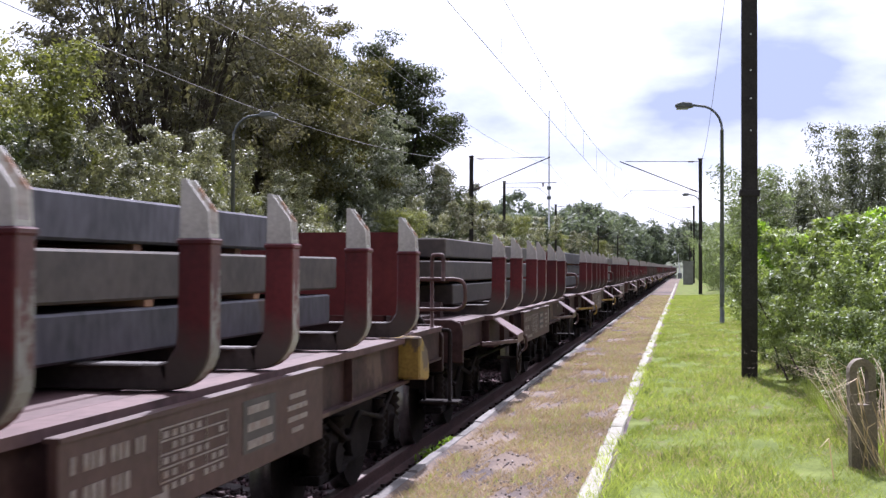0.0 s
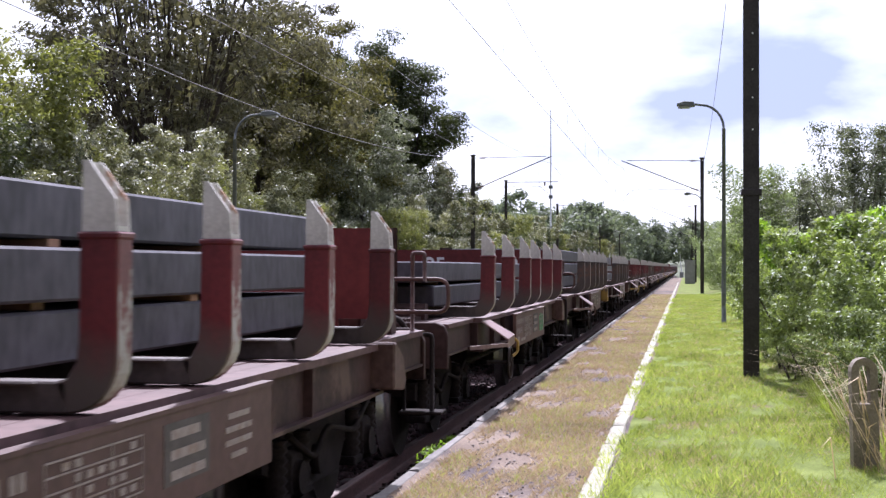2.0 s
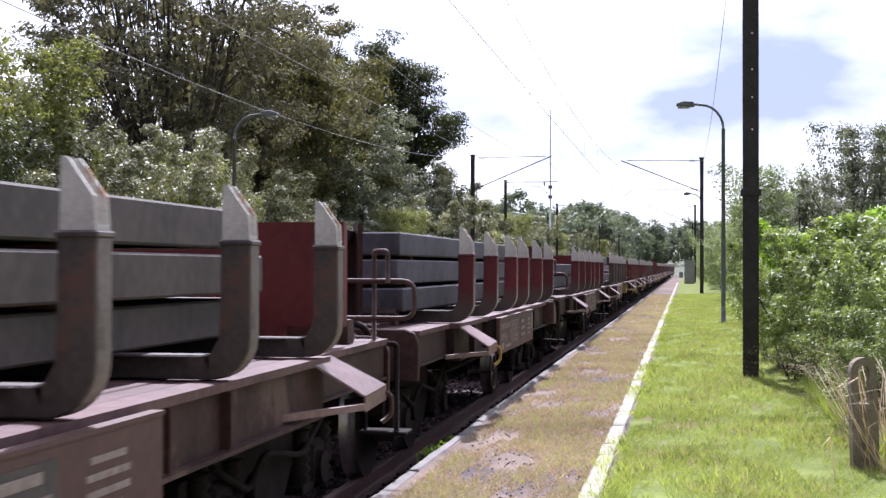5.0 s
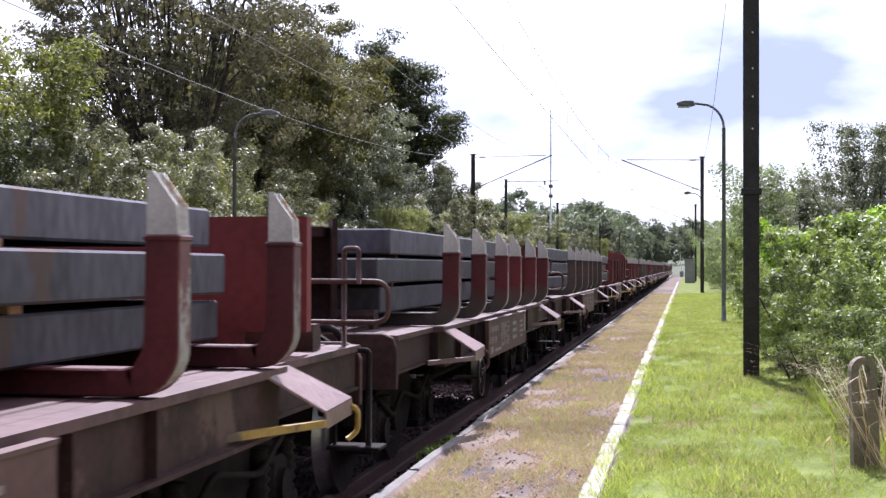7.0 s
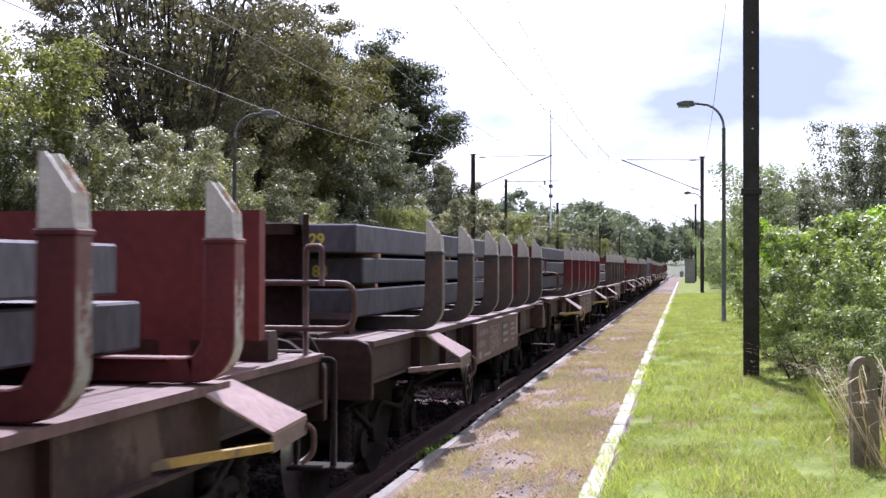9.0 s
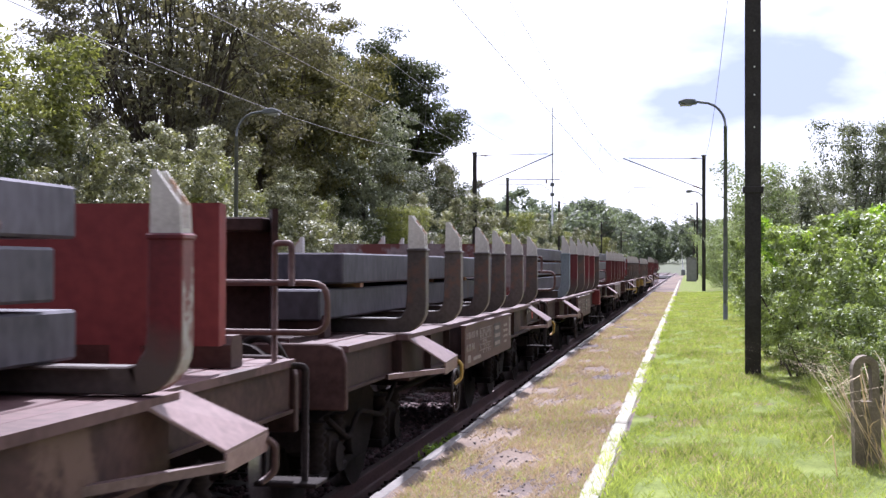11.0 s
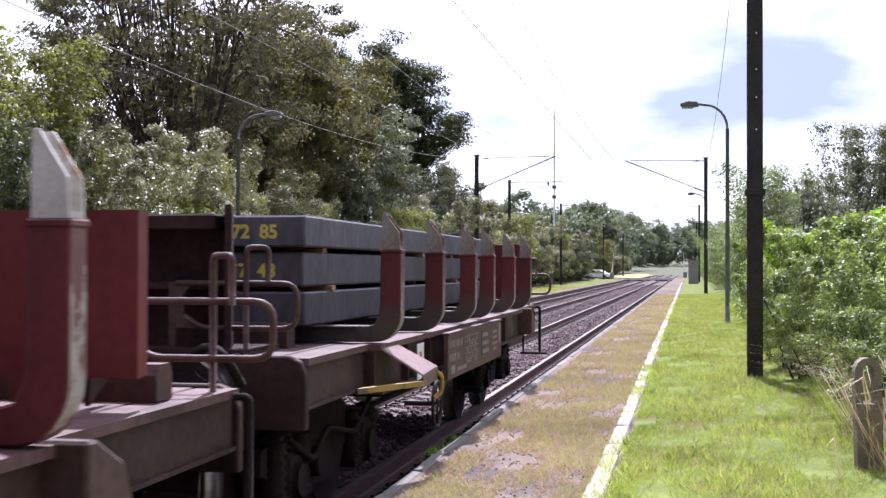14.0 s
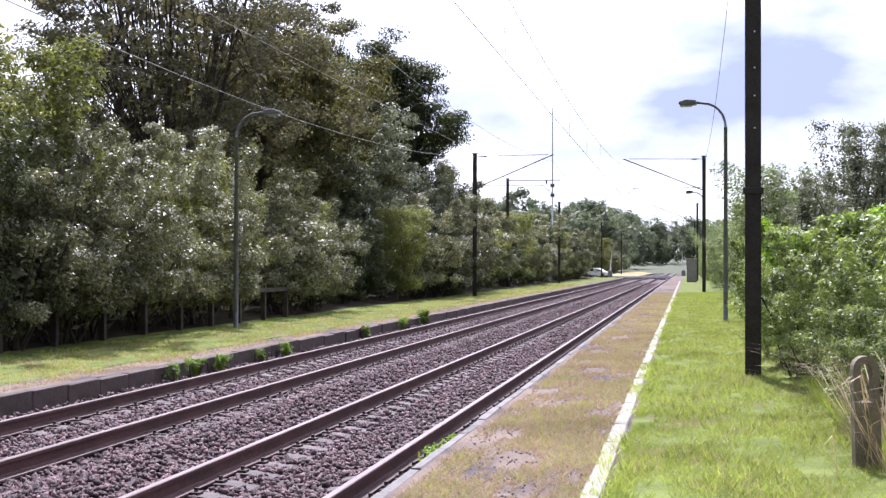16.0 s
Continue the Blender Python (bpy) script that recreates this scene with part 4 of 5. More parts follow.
def lamp_post(x, y, base, reach, label):
    root = tagged(empty("platform_lamp", pose(x, y, base)), label, "street lamp")
    s = 1 if reach > 0 else -1
    h = 5.38
    bm = tube(bmesh.new(), [(0, 0, -0.3), (0, 0, 1.0), (0, 0, h - 0.55)], [0.062, 0.06, 0.045], 10)
    part("pole", bm, M_LAMP, root)
    arc = [(s * 0.55 * (1 - math.cos(radians(k))), 0, h - 0.55 + 0.6 * math.sin(radians(k))) for k in range(0, 91, 15)] + [(reach * 0.62, 0, h + 0.07)]
    part("arm", tube(bmesh.new(), arc, 0.032, 8), M_LAMP, root)
    bm = bmesh.new()
    slab_of(bm, [(reach * 0.60, h + 0.02), (reach * 0.64, h + 0.13), (reach * 0.85, h + 0.15), (reach, h + 0.09), (reach, h + 0.03), (reach * 0.7, h + 0.0)], "y", -0.13, 0.13)
    bmesh.ops.bevel(bm, geom=bm.edges[:], offset=0.018, segments=1, affect="EDGES")
    part("lantern", bm, M_LAMP, root)
    part("lens", box(bmesh.new(), min(reach * 0.72, reach * 0.97), max(reach * 0.72, reach * 0.97), -0.10, 0.10, h - 0.03, h + 0.025, 0.012), M_LAMP_GLASS, root, "pale glass bowl")
    part("door_plate", box(bmesh.new(), -0.045, 0.045, -0.068, -0.05, 0.45, 0.75, 0.004), M_LAMP, root)
    return root


lamp_post(0.93, 34.2, PLAT, -1.15, "grey steel platform lamp with a curved neck")
lamp_post(-11.2, 32.6, PLAT_L, 1.15, "grey steel platform lamp on the far platform")
lamp_post(0.9, 75.5, PLAT, -1.0, "grey steel platform lamp further along")
lamp_post(-12.2, 122, PLAT_L, 1.1, "grey steel platform lamp beside the shrubs")

# radio mast beyond the crossing
radio = tagged(empty("radio_mast", pose(-20.2, 205, -0.3)), "tall slender grey steel radio mast", "radio mast")
part("pole", tube(bmesh.new(), [(0, 0, 0), (0, 0, 13), (0, 0, 26)], [0.16, 0.11, 0.06], 8), M_LABEL, radio)
for z in (12.5, 14.0):
    part("antenna", box(bmesh.new(), -0.3, 0.3, -0.25, 0.25, z, z + 0.5, 0.03), M_LAMP, radio)

# ---------- level crossing and what stands near it ----------
road = tagged(part("road", box(bmesh.new(), -60, 30, 196, 203, -0.46, -0.02), M_ROAD), "asphalt road over the level crossing", "road", kind="structure")
bm = bmesh.new()
for x0, x1 in ((-9.6, -1.7),):
    box(bm, x0, x1, 195.4, 196.0, -0.05, 0.26)
tagged(part("crossing_kerb", bm, M_WHITE), "white painted kerb of the level crossing", "kerb", kind="structure")


def barrier(x, y, s):
    root = tagged(empty("crossing_barrier", pose(x, y, -0.1)), "level crossing barrier with raised white boom", "barrier")
    part("post", box(bmesh.new(), -0.3, 0.3, -0.3, 0.3, 0, 1.2, 0.04), M_CABINET, root)
    part("boom", tube(bmesh.new(), [(0, 0, 0.9), (s * 0.25, 0, 4.0)], [0.09, 0.05], 6), M_WHITE, root, "white and red boom")


barrier(-10.9, 194.5, 1)
barrier(-0.6, 205, -1)


def cabinet(x, y, w, d, h, base, label):
    root = tagged(empty("relay_cabinet", pose(x, y, base)), label, "cabinet")
    part("housing", box(bmesh.new(), -w / 2, w / 2, -d / 2, d / 2, -0.1, h, 0.02), M_CABINET, root)
    part("roof", box(bmesh.new(), -w / 2 - 0.05, w / 2 + 0.05, -d / 2 - 0.05, d / 2 + 0.05, h, h + 0.06, 0.01), M_CABINET, root)
    part("door", box(bmesh.new(), -w / 2 + 0.06, w / 2 - 0.06, -d / 2 - 0.02, -d / 2 - 0.003, 0.1, h - 0.1, 0.005), M_CABINET, root)


cabinet(0.35, 116, 0.85, 0.7, 1.95, PLAT, "grey steel relay cabinet on the platform")


def house(x, y, w, d, h, base):
    root = tagged(empty("house", pose(x, y, base)), "small red brick crossing house with tiled roof", "house")
    part("wall", box(bmesh.new(), -w / 2, w / 2, -d / 2, d / 2, -0.2, h), M_BRICK, root)
    bm = slab_of(bmesh.new(), [(-w / 2 - 0.3, h), (w / 2 + 0.3, h), (0, h + w * 0.38)], "y", -d / 2 - 0.3, d / 2 + 0.3)
    part("roof", bm, M_ROOF, root)
    for u in (-w * 0.25, w * 0.25):
        win = part("window", box(bmesh.new(), u - 0.5, u + 0.5, -d / 2 - 0.05, -d / 2 - 0.003, 1.0, 2.3), M_WHITE, root)
        part("pane", box(bmesh.new(), u - 0.42, u + 0.42, -d / 2 - 0.07, -d / 2 - 0.052, 1.08, 2.22), M_GLASS, win)
    return root


house(-17.2, 214, 5.0, 6.0, 2.7, -0.3)


def parked_car(x, y, turn):
    root = tagged(empty("car", pose(x, y, -0.05, 0, 0, turn)), "white parked car beyond the crossing", "car")
    bm = slab_of(bmesh.new(), [(-2.1, 0.35), (-2.05, 0.85), (-1.2, 0.95), (-0.6, 1.42), (0.9, 1.45), (1.6, 0.98), (2.1, 0.9), (2.1, 0.35)], "x", -0.85, 0.85)
    bmesh.ops.bevel(bm, geom=bm.edges[:], offset=0.05, segments=1, affect="EDGES")
    part("body", bm, M_WHITE, root)
    for sx in (-1, 1):
        part("window", slab_of(bmesh.new(), [(-1.05, 0.98), (-0.52, 1.36), (0.82, 1.38), (1.35, 0.98)], "x", sx * 0.853 - 0.004, sx * 0.853 + 0.004), M_GLASS, root)
        for sy in (-1.3, 1.3):
            part("wheel", tube(bmesh.new(), [(sx * 0.70, sy, 0.32), (sx * 0.87, sy, 0.32)], 0.32, 12), M_BOGIE, root)


parked_car(-13.6, 206, 75)

# concrete fence post with a pierced round head
bm = bmesh.new()
for side in (-1, 1):
    box(bm, side * 0.075 - 0.03, side * 0.075 + 0.03, -0.05, 0.05, 0.5, 0.74)
box(bm, -0.105, 0.105, -0.05, 0.05, -0.3, 0.5)
ring = [(0.105 * math.cos(radians(k)), 0.74 + 0.10 * math.sin(radians(k))) for k in range(0, 181, 20)]
inner = [(0.045 * math.cos(radians(k)), 0.74 + 0.045 * math.sin(radians(k))) for k in range(180, -1, -20)]
for i in range(9):
    slab_of(bm, [ring[i], ring[i + 1], inner[8 - i], inner[9 - i]], "y", -0.05, 0.05)
tagged(part("fence_post", bm, M_POST, None, "", pose(1.20, 9.55, PLAT, 0, -1.5, 8) @ Matrix.Diagonal((0.84, 0.9, 0.92, 1))), "weathered old concrete post with a pierced round head", "post")

# tall dry grass and stalks round the post
n = 260
y0 = rng.uniform(9.1, 13.0, n)
x0 = 0.134 * y0 + rng.normal(0.07, 0.10, n)
h_ = rng.uniform(0.3, 0.95, n)
a_ = rng.normal(np.pi, 0.9, n)
base = np.stack([x0, y0, np.full(n, PLAT)], 1)
lean_ = np.stack([np.cos(a_), np.sin(a_), 0 * a_], 1) * (h_ * rng.uniform(0.4, 1.5, n))[:, None]
mid = base + lean_ * 0.4 + np.array([0, 0, 1]) * (h_ * 0.75)[:, None]
tip = base + lean_ + np.array([0, 0, 1]) * (h_ * rng.uniform(0.6, 1.0, n))[:, None]
w_ = np.stack([-np.sin(a_), np.cos(a_), 0 * a_], 1) * 0.0045
v = np.stack([base - w_, base + w_, mid + w_ * 0.8, mid - w_ * 0.8, tip + w_ * 0.2, tip - w_ * 0.2], 1).reshape(-1, 3)
i6 = np.arange(n)[:, None] * 6
f = np.concatenate([i6 + np.array([0, 1, 2, 3]), i6 + np.array([3, 2, 4, 5])])
tagged(new("dry_stalks", raw_mesh("dry_stalks", v, f, M_DRY)), "tall dry grass stalks arching over the post", "grass", kind="stuff")

# post and rail fence in the shade of the shrubs
fence = tagged(empty("fence", pose(-12.15, 0, PLAT_L)), "dark weathered post and rail fence under the shrubs", "fence")
for i in range(10):
    y = 20.2 + 2.2 * i
    part("post", box(bmesh.new(), -0.07, 0.07, y - 0.07, y + 0.07, -0.3, 1.05, 0.012), M_FENCE, fence)
    if i < 9:
        part("rail", box(bmesh.new(), 0.072, 0.11, y, y + 2.2, 0.82, 0.94, 0.008), M_FENCE, fence)

# weeds at the platform edges
def weed(x, y, z, seed, size):
    root = make_shrub("weed", seed, 0.35, 0.16, 24, 22, 0.07, 0.018, M_LEAF_BRIGHT, "small green weed growing at the platform edge", 4, 0.02)
    root["category"] = "weed"
    root.matrix_basis = pose(x, y, z)
    root.scale = (size, size, size)


for i, (x, y, z, s) in enumerate([(-1.98, 10.5, -0.05, 0.95), (-1.97, 11.5, 0.0, 0.7), (-8.05, 20.4, -0.1, 0.7), (-8.0, 21.2, -0.1, 0.8), (-8.05, 22.6, -0.1, 0.7),
                                  (-8.05, 24.9, -0.1, 0.6), (-8.0, 26.4, -0.1, 0.7), (-8.05, 33.5, -0.1, 0.8), (-8.05, 38, -0.1, 0.9), (-8.0, 41, -0.1, 1.2)]):
    weed(x, y, z, 60 + i, s)

# far woods beyond the crossing
def woods(name, count, spread, seed, label):
    r = np.random.default_rng(seed)
    c = []
    for _ in range(count):
        x, y = spread(r)
        h = r.uniform(12, 19)
        for _ in range(26):
            d = unit(r.normal(0, 1, (1, 3)))[0]
            c.append((x + d[0] * 4.2, y + d[1] * 4.2, h * 0.55 + d[2] * h * 0.45))
    c = np.array(c)
    c[:, 2] += ground_height(c[:, 0], c[:, 1])
    pts, way = clump_points(r, c, 2.0, 46)
    return tagged(new(name, leaf_mesh(name, pts, way, 0.6, M_LEAF_HAZE, r)), label, "woods", kind="stuff")


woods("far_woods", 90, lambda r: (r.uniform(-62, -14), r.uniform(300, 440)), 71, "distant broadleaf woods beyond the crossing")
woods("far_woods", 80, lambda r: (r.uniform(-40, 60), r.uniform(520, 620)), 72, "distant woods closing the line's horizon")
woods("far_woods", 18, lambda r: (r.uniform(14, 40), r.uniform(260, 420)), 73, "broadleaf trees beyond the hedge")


# ---------- the train: slab wagons ----------
WAGON = 12.04
STAKES = (2.11, 3.63, 5.22, 6.36, 7.91, 9.40)
MESHES = {}


def mesh_of(name, mats, build):
    """A mesh made once for each name and set of materials."""
    mats = mats if isinstance(mats, tuple) else (mats,)
    key = (name, tuple(m.name for m in mats))
    if key not in MESHES:
        bm = bmesh.new()
        build(bm)
        me = bpy.data.meshes.new(name)
        bm.to_mesh(me)
        bm.free()
        for m in mats:
            me.materials.append(m)
        MESHES[key] = me
    return MESHES[key]


def build_cradle(bm):
    """A U-shaped bunk: cross beam with a stake bent up at each end."""
    def layer(outline, s, grey):
        n = len(bm.faces)
        slab_of(bm, [(s * u, v) for u, v in outline], "y", -0.062, 0.062)
        bm.faces.ensure_lookup_table()
        for f in bm.faces[n:]:
            f.material_index = grey

    bend = [(1.403 + 0.18 * math.sin(radians(k)), 1.438 - 0.18 * math.cos(radians(k))) for k in range(0, 91, 15)]
    for s in (1, -1):
        layer(bend + [(1.583, 1.862), (1.447, 1.862), (1.443, 1.50), (1.435, 1.43), (1.40, 1.375), (1.36, 1.365)], s, 0)
        # lip round the head of the stake
        box(bm, min(s * 1.44, s * 1.590), max(s * 1.44, s * 1.590), -0.069, 0.069, 1.840, 1.866)
    n = len(bm.faces)
    box(bm, -1.403, 1.403, -0.062, 0.062, 1.258, 1.365)
    box(bm, -1.30, 1.30, -0.09, -0.064, 1.35, 1.366)
    bm.faces.ensure_lookup_table()
    for f in bm.faces[n:]:
        f.material_index = 1
    bm.normal_update()
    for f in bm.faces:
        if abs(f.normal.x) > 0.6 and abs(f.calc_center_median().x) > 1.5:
            f.material_index = 2  # the outer face: rubbed pale in patches on red, lighter on grey stakes
    es = [e for e in bm.edges if len(e.link_faces) == 2 and e.calc_face_angle(0) > 1.2 and e.verts[0].co.z > 1.2]
    bmesh.ops.bevel(bm, geom=es, offset=0.007, segments=1, affect="EDGES")


def build_tip(bm):
    """The white head: a channel open outwards, cut off at a slant."""
    plate = [(1.452, 1.866), (1.455, 2.105), (1.475, 2.105), (1.570, 1.975), (1.576, 1.866)]
    slab_of(bm, plate, "y", -0.056, -0.042)
    slab_of(bm, plate, "y", 0.042, 0.056)
    box(bm, 1.453, 1.470, -0.042, 0.042, 1.866, 2.10)
    box(bm, 1.470, 1.574, -0.042, 0.042, 1.867, 1.885)


def build_tip_closed(bm):
    plate = [(1.452, 1.866), (1.455, 2.105), (1.475, 2.105), (1.570, 1.975), (1.576, 1.866)]
    slab_of(bm, plate, "y", -0.056, 0.056)
    bmesh.ops.bevel(bm, geom=[e for e in bm.edges], offset=0.008, segments=1, affect="EDGES")


def build_deck(bm):
    box(bm, -1.17, 1.17, 0.57, 11.47, 1.21, 1.25, 0.006)


def build_deck_edge(bm):
    slab_of(bm, [(1.325, 0.57), (1.39, 0.57), (1.39, 1.95), (1.475, 1.95), (1.475, 9.6), (1.39, 9.6), (1.39, 11.47), (1.325, 11.47)], "z", 1.21, 1.25)


def build_deck_plank(bm):
    box(bm, 1.182, 1.311, 0.57, 11.47, 1.208, 1.247, 0.004)


def build_sill(bm):
    for s in (1,):
        x0, x1 = sorted((s * 1.36, s * 1.43))
        box(bm, x0, x1, 1.95, 9.6, 0.94, 1.205)
        x0, x1 = sorted((s * 1.36, s * 1.485))
        box(bm, x0, x1, 1.95, 9.6, 0.925, 0.945)
        for y in (2.8, 3.63, 7.2, 7.91):  # web stiffeners
            x0, x1 = sorted((s * 1.43, s * 1.48))
            box(bm, x0, x1, y - 0.008, y + 0.008, 0.95, 1.205)
        for a_, b_ in ((0.57, 1.95), (9.6, 11.47)):
            x0, x1 = sorted((s * 1.26, s * 1.36))
            box(bm, x0, x1, a_, b_, 0.98, 1.21)
            x0, x1 = sorted((s * 1.25, s * 1.38))
            box(bm, x0, x1, a_, b_, 0.965, 0.985)


def build_centre(bm):
    box(bm, -0.35, 0.35, 0.6, 11.4, 0.80, 1.208)
    for y in (3.9, 6.0, 8.1):
        box(bm, -1.35, 1.35, y - 0.09, y + 0.09, 0.88, 1.206)
    tube(bm, [(-0.7, 4.4, 0.72), (-0.7, 6.0, 0.72)], 0.19, 12)
    box(bm, 0.45, 0.85, 4.9, 5.9, 0.62, 0.86, 0.02)
    tube(bm, [(0.95, 3.2, 0.66), (0.95, 8.6, 0.66)], 0.022, 6)


def build_headstock(bm):
    out_ = []
    for sx in (1, -1):
        pts = [(1.39, 0.86), (1.39, 1.16), (1.36, 1.235), (1.28, 1.265)]
        out_ += [(sx * u, v) for u, v in (pts if sx > 0 else pts[::-1])]
    slab_of(bm, out_, "y", 0.0, 0.07)
    bmesh.ops.bevel(bm, geom=bm.edges[:], offset=0.008, segments=1, affect="EDGES")


def build_buffer(bm):
    tube(bm, [(0, 0.50, 0), (0, 0.10, 0)], [0.15, 0.13], 12)
    tube(bm, [(0, 0.12, 0), (0, -0.0, 0)], 0.085, 12)
    tube(bm, [(0, 0.02, 0), (0, -0.02, 0)], [0.24, 0.23], 16)
    box(bm, -0.2, 0.2, 0.49, 0.53, -0.2, 0.2)


def build_coupling(bm):
    box(bm, -0.06, 0.06, -0.30, 0.1, 0.99, 1.10, 0.02)


def build_hose(bm):
    tube(bm, smooth_path([(0.25, 0.05, 1.0), (0.28, -0.15, 0.75), (0.25, -0.3, 0.62), (0.2, -0.5, 0.75)], 0.2), 0.03, 6)


def build_hose_low(bm):
    tube(bm, smooth_path([(-0.3, 0.05, 1.0), (-0.32, -0.15, 0.7), (-0.28, -0.3, 0.58), (-0.25, -0.5, 0.7)], 0.2), 0.03, 6)


def build_lamp_bracket(bm):
    tube(bm, smooth_path([(0.7, 0.05, 1.24), (0.9, -0.2, 1.33), (1.05, -0.35, 1.3), (1.1, -0.2, 1.12)], 0.2), 0.025, 6)


def build_board(bm):
    box(bm, -0.018, 0.018, 4.42, 7.45, 0.86, 1.22, 0.004)
    box(bm, -0.03, 0.025, 4.42, 7.45, 1.215, 1.232)


def build_letters(bm, seed=0):
    r = random.Random(seed)
    x0, x1 = 0.0185, 0.0215
    y = 4.52
    for row, (z, n, h) in enumerate(((1.135, 9, 0.055), (1.03, 7, 0.06))):  # number and type, as bars
        y = 4.50
        for k in range(n):
            w = r.choice((0.03, 0.035, 0.045))
            box(bm, x0, x1, y, y + w, z - h / 2, z + h / 2)
            y += w + (0.02 if k % 3 else 0.06)
    for z in (1.165, 1.12, 1.07, 1.02, 0.97):  # load table
        box(bm, x0, x1, 5.22, 5.95, z - 0.003, z + 0.003)
        for k in range(8):
            if r.random() < 0.7:
                yy = 5.25 + 0.085 * k
                box(bm, x0, x1, yy, yy + 0.05, z - 0.036, z - 0.012)
    for yy in (5.22, 5.45, 5.7, 5.95):
        box(bm, x0, x1, yy - 0.003, yy + 0.003, 0.968, 1.168)
    for k, w in enumerate((0.28, 0.34, 0.34, 0.2)):
        box(bm, x0, x1, 6.98 - w / 2, 6.98 + w / 2, 1.13 - k * 0.055 - 0.012, 1.13 - k * 0.055 + 0.012)
    box(bm, x0, x1, 4.55, 4.72, 0.90, 0.965)
    box(bm, x0, x1, 4.85, 5.3, 0.905, 0.935)


def build_panel(bm):
    box(bm, 0.0185, 0.0205, 6.15, 6.62, 0.945, 1.175)


def build_panel_bars(bm):
    for k, w in enumerate((0.30, 0.36, 0.36)):
        box(bm, 0.0206, 0.0225, 6.21, 6.21 + w, 1.13 - k * 0.075 - 0.018, 1.13 - k * 0.075 + 0.018)


def build_label(bm):
    for y, z, s in ((7.32, 1.10, 0.14),):
        for a_, b_ in ((0, s), ):
            box(bm, 0.0186, 0.0206, y - s / 2, y + s / 2, z - s * 0.7, z + s * 0.7)


def build_headboard(bm):
    outline = [(-1.33, 1.375), (-1.33, 2.03), (1.33, 2.03), (1.33, 1.375), (0.95, 1.375), (0.95, 1.251), (0.80, 1.251), (0.80, 1.375), (-0.80, 1.375), (-0.80, 1.251), (-0.95, 1.251), (-0.95, 1.375)]
    slab_of(bm, outline, "y", 0.0, 0.045)
    box(bm, 1.295, 1.327, 0.047, 0.10, 1.38, 2.026)
    box(bm, -1.327, -1.295, 0.047, 0.10, 1.38, 2.026)


def build_buttress(bm):
    for x in (-1.1, -0.45, 0.45, 1.1):
        slab_of(bm, [(0.046, 1.26), (0.046, 1.9), (0.08, 1.9), (0.28, 1.42), (0.32, 1.415), (0.32, 1.41)], "x", x - 0.012, x + 0.012)
    box(bm, -1.2, 1.2, 0.046, 0.10, 1.6, 1.63)


def build_end_frame(bm):
    """The frame that stands on the end platform: back plate, two flared cheeks, a top beam and a ledge."""
    box(bm, -0.80, 0.80, 0.26, 0.29, 1.26, 1.98)
    for s in (1, -1):
        slab_of(bm, [(s * 0.74, 0.30), (s * 0.86, -0.02), (s * 0.90, -0.02), (s * 0.80, 0.30)], "z", 1.251, 2.10)
    box(bm, -0.78, 0.78, 0.02, 0.26, 1.96, 2.05, 0.01)
    box(bm, -0.76, 0.76, 0.08, 0.26, 1.62, 1.66)
    box(bm, -0.05, 0.05, 0.05, 0.26, 1.26, 1.95)


def build_beam(bm):
    slab_of(bm, [(-0.085, 1.252), (-0.085, 1.36), (-0.055, 1.405), (0.055, 1.405), (0.085, 1.36), (0.085, 1.252)], "x", -1.02, 1.02)


def build_grating(bm):
    for k in range(14):
        box(bm, -0.9, 1.0, 0.03 + 0.045 * k, 0.055 + 0.045 * k, 1.268, 1.29)
    for x in (-0.9, 0.05, 0.98):
        box(bm, x, x + 0.02, 0.0, 0.66, 1.252, 1.285)


def build_rails(bm, s=1):
    """Handrail at a platform corner: one flat loop outwards and one upright hoop."""
    c = 0.017
    tube(bm, smooth_path([(s * 0.95, 0, 1.47), (s * 1.05, 0, 1.40), (s * 1.62, 0, 1.40), (s * 1.62, 0, 1.655), (s * 0.90, 0, 1.655)], 0.09), c, 7)
    # gusset and post that carry the loop
    slab_of(bm, [(s * 0.86, 1.26), (s * 0.90, 1.26), (s * 0.90, 1.40), (s * 1.02, 1.40), (s * 0.95, 1.47), (s * 0.94, 1.58), (s * 0.99, 1.645), (s * 0.86, 1.665)], "y", -0.008, 0.008)
    tube(bm, smooth_path([(s * 1.33, -0.03, 1.25), (s * 1.33, -0.03, 1.86), (s * 1.44, 0.03, 1.86), (s * 1.44, 0.03, 1.64)], 0.035), c, 7)


def build_step(bm):
    for y in (0.0,):
        tube(bm, smooth_path([(1.40, y, 1.22), (1.47, y, 1.22), (1.47, y, 0.62)], 0.05), 0.02, 6)
    box(bm, 1.22, 1.56, -0.10, 0.12, 0.60, 0.625, 0.006)
    tube(bm, smooth_path([(1.25, 0.0, 0.95), (1.25, 0.0, 0.62)], 0.05), 0.014, 6)


def hexa(bm, top, drop):
    """A plate from its four upper corners, with the given drop of its underside."""
    n = len(bm.faces)
    u = [bm.verts.new(p) for p in top]
    w = [bm.verts.new((p[0], p[1], p[2] - drop)) for p in top]
    bm.faces.new(u)
    bm.faces.new(w[::-1])
    for i in range(4):
        bm.faces.new((u[i], w[i], w[(i + 1) % 4], u[(i + 1) % 4]))
    bmesh.ops.recalc_face_normals(bm, faces=bm.faces[:])


def build_wing(bm):
    """A plate that falls outwards from the stake's foot, skewed along the wagon, with its outer edge folded down."""
    hexa(bm, [(1.44, -0.13, 1.247), (1.44, 0.32, 1.247), (1.70, 0.62, 1.06), (1.70, 0.10, 1.04)], 0.014)


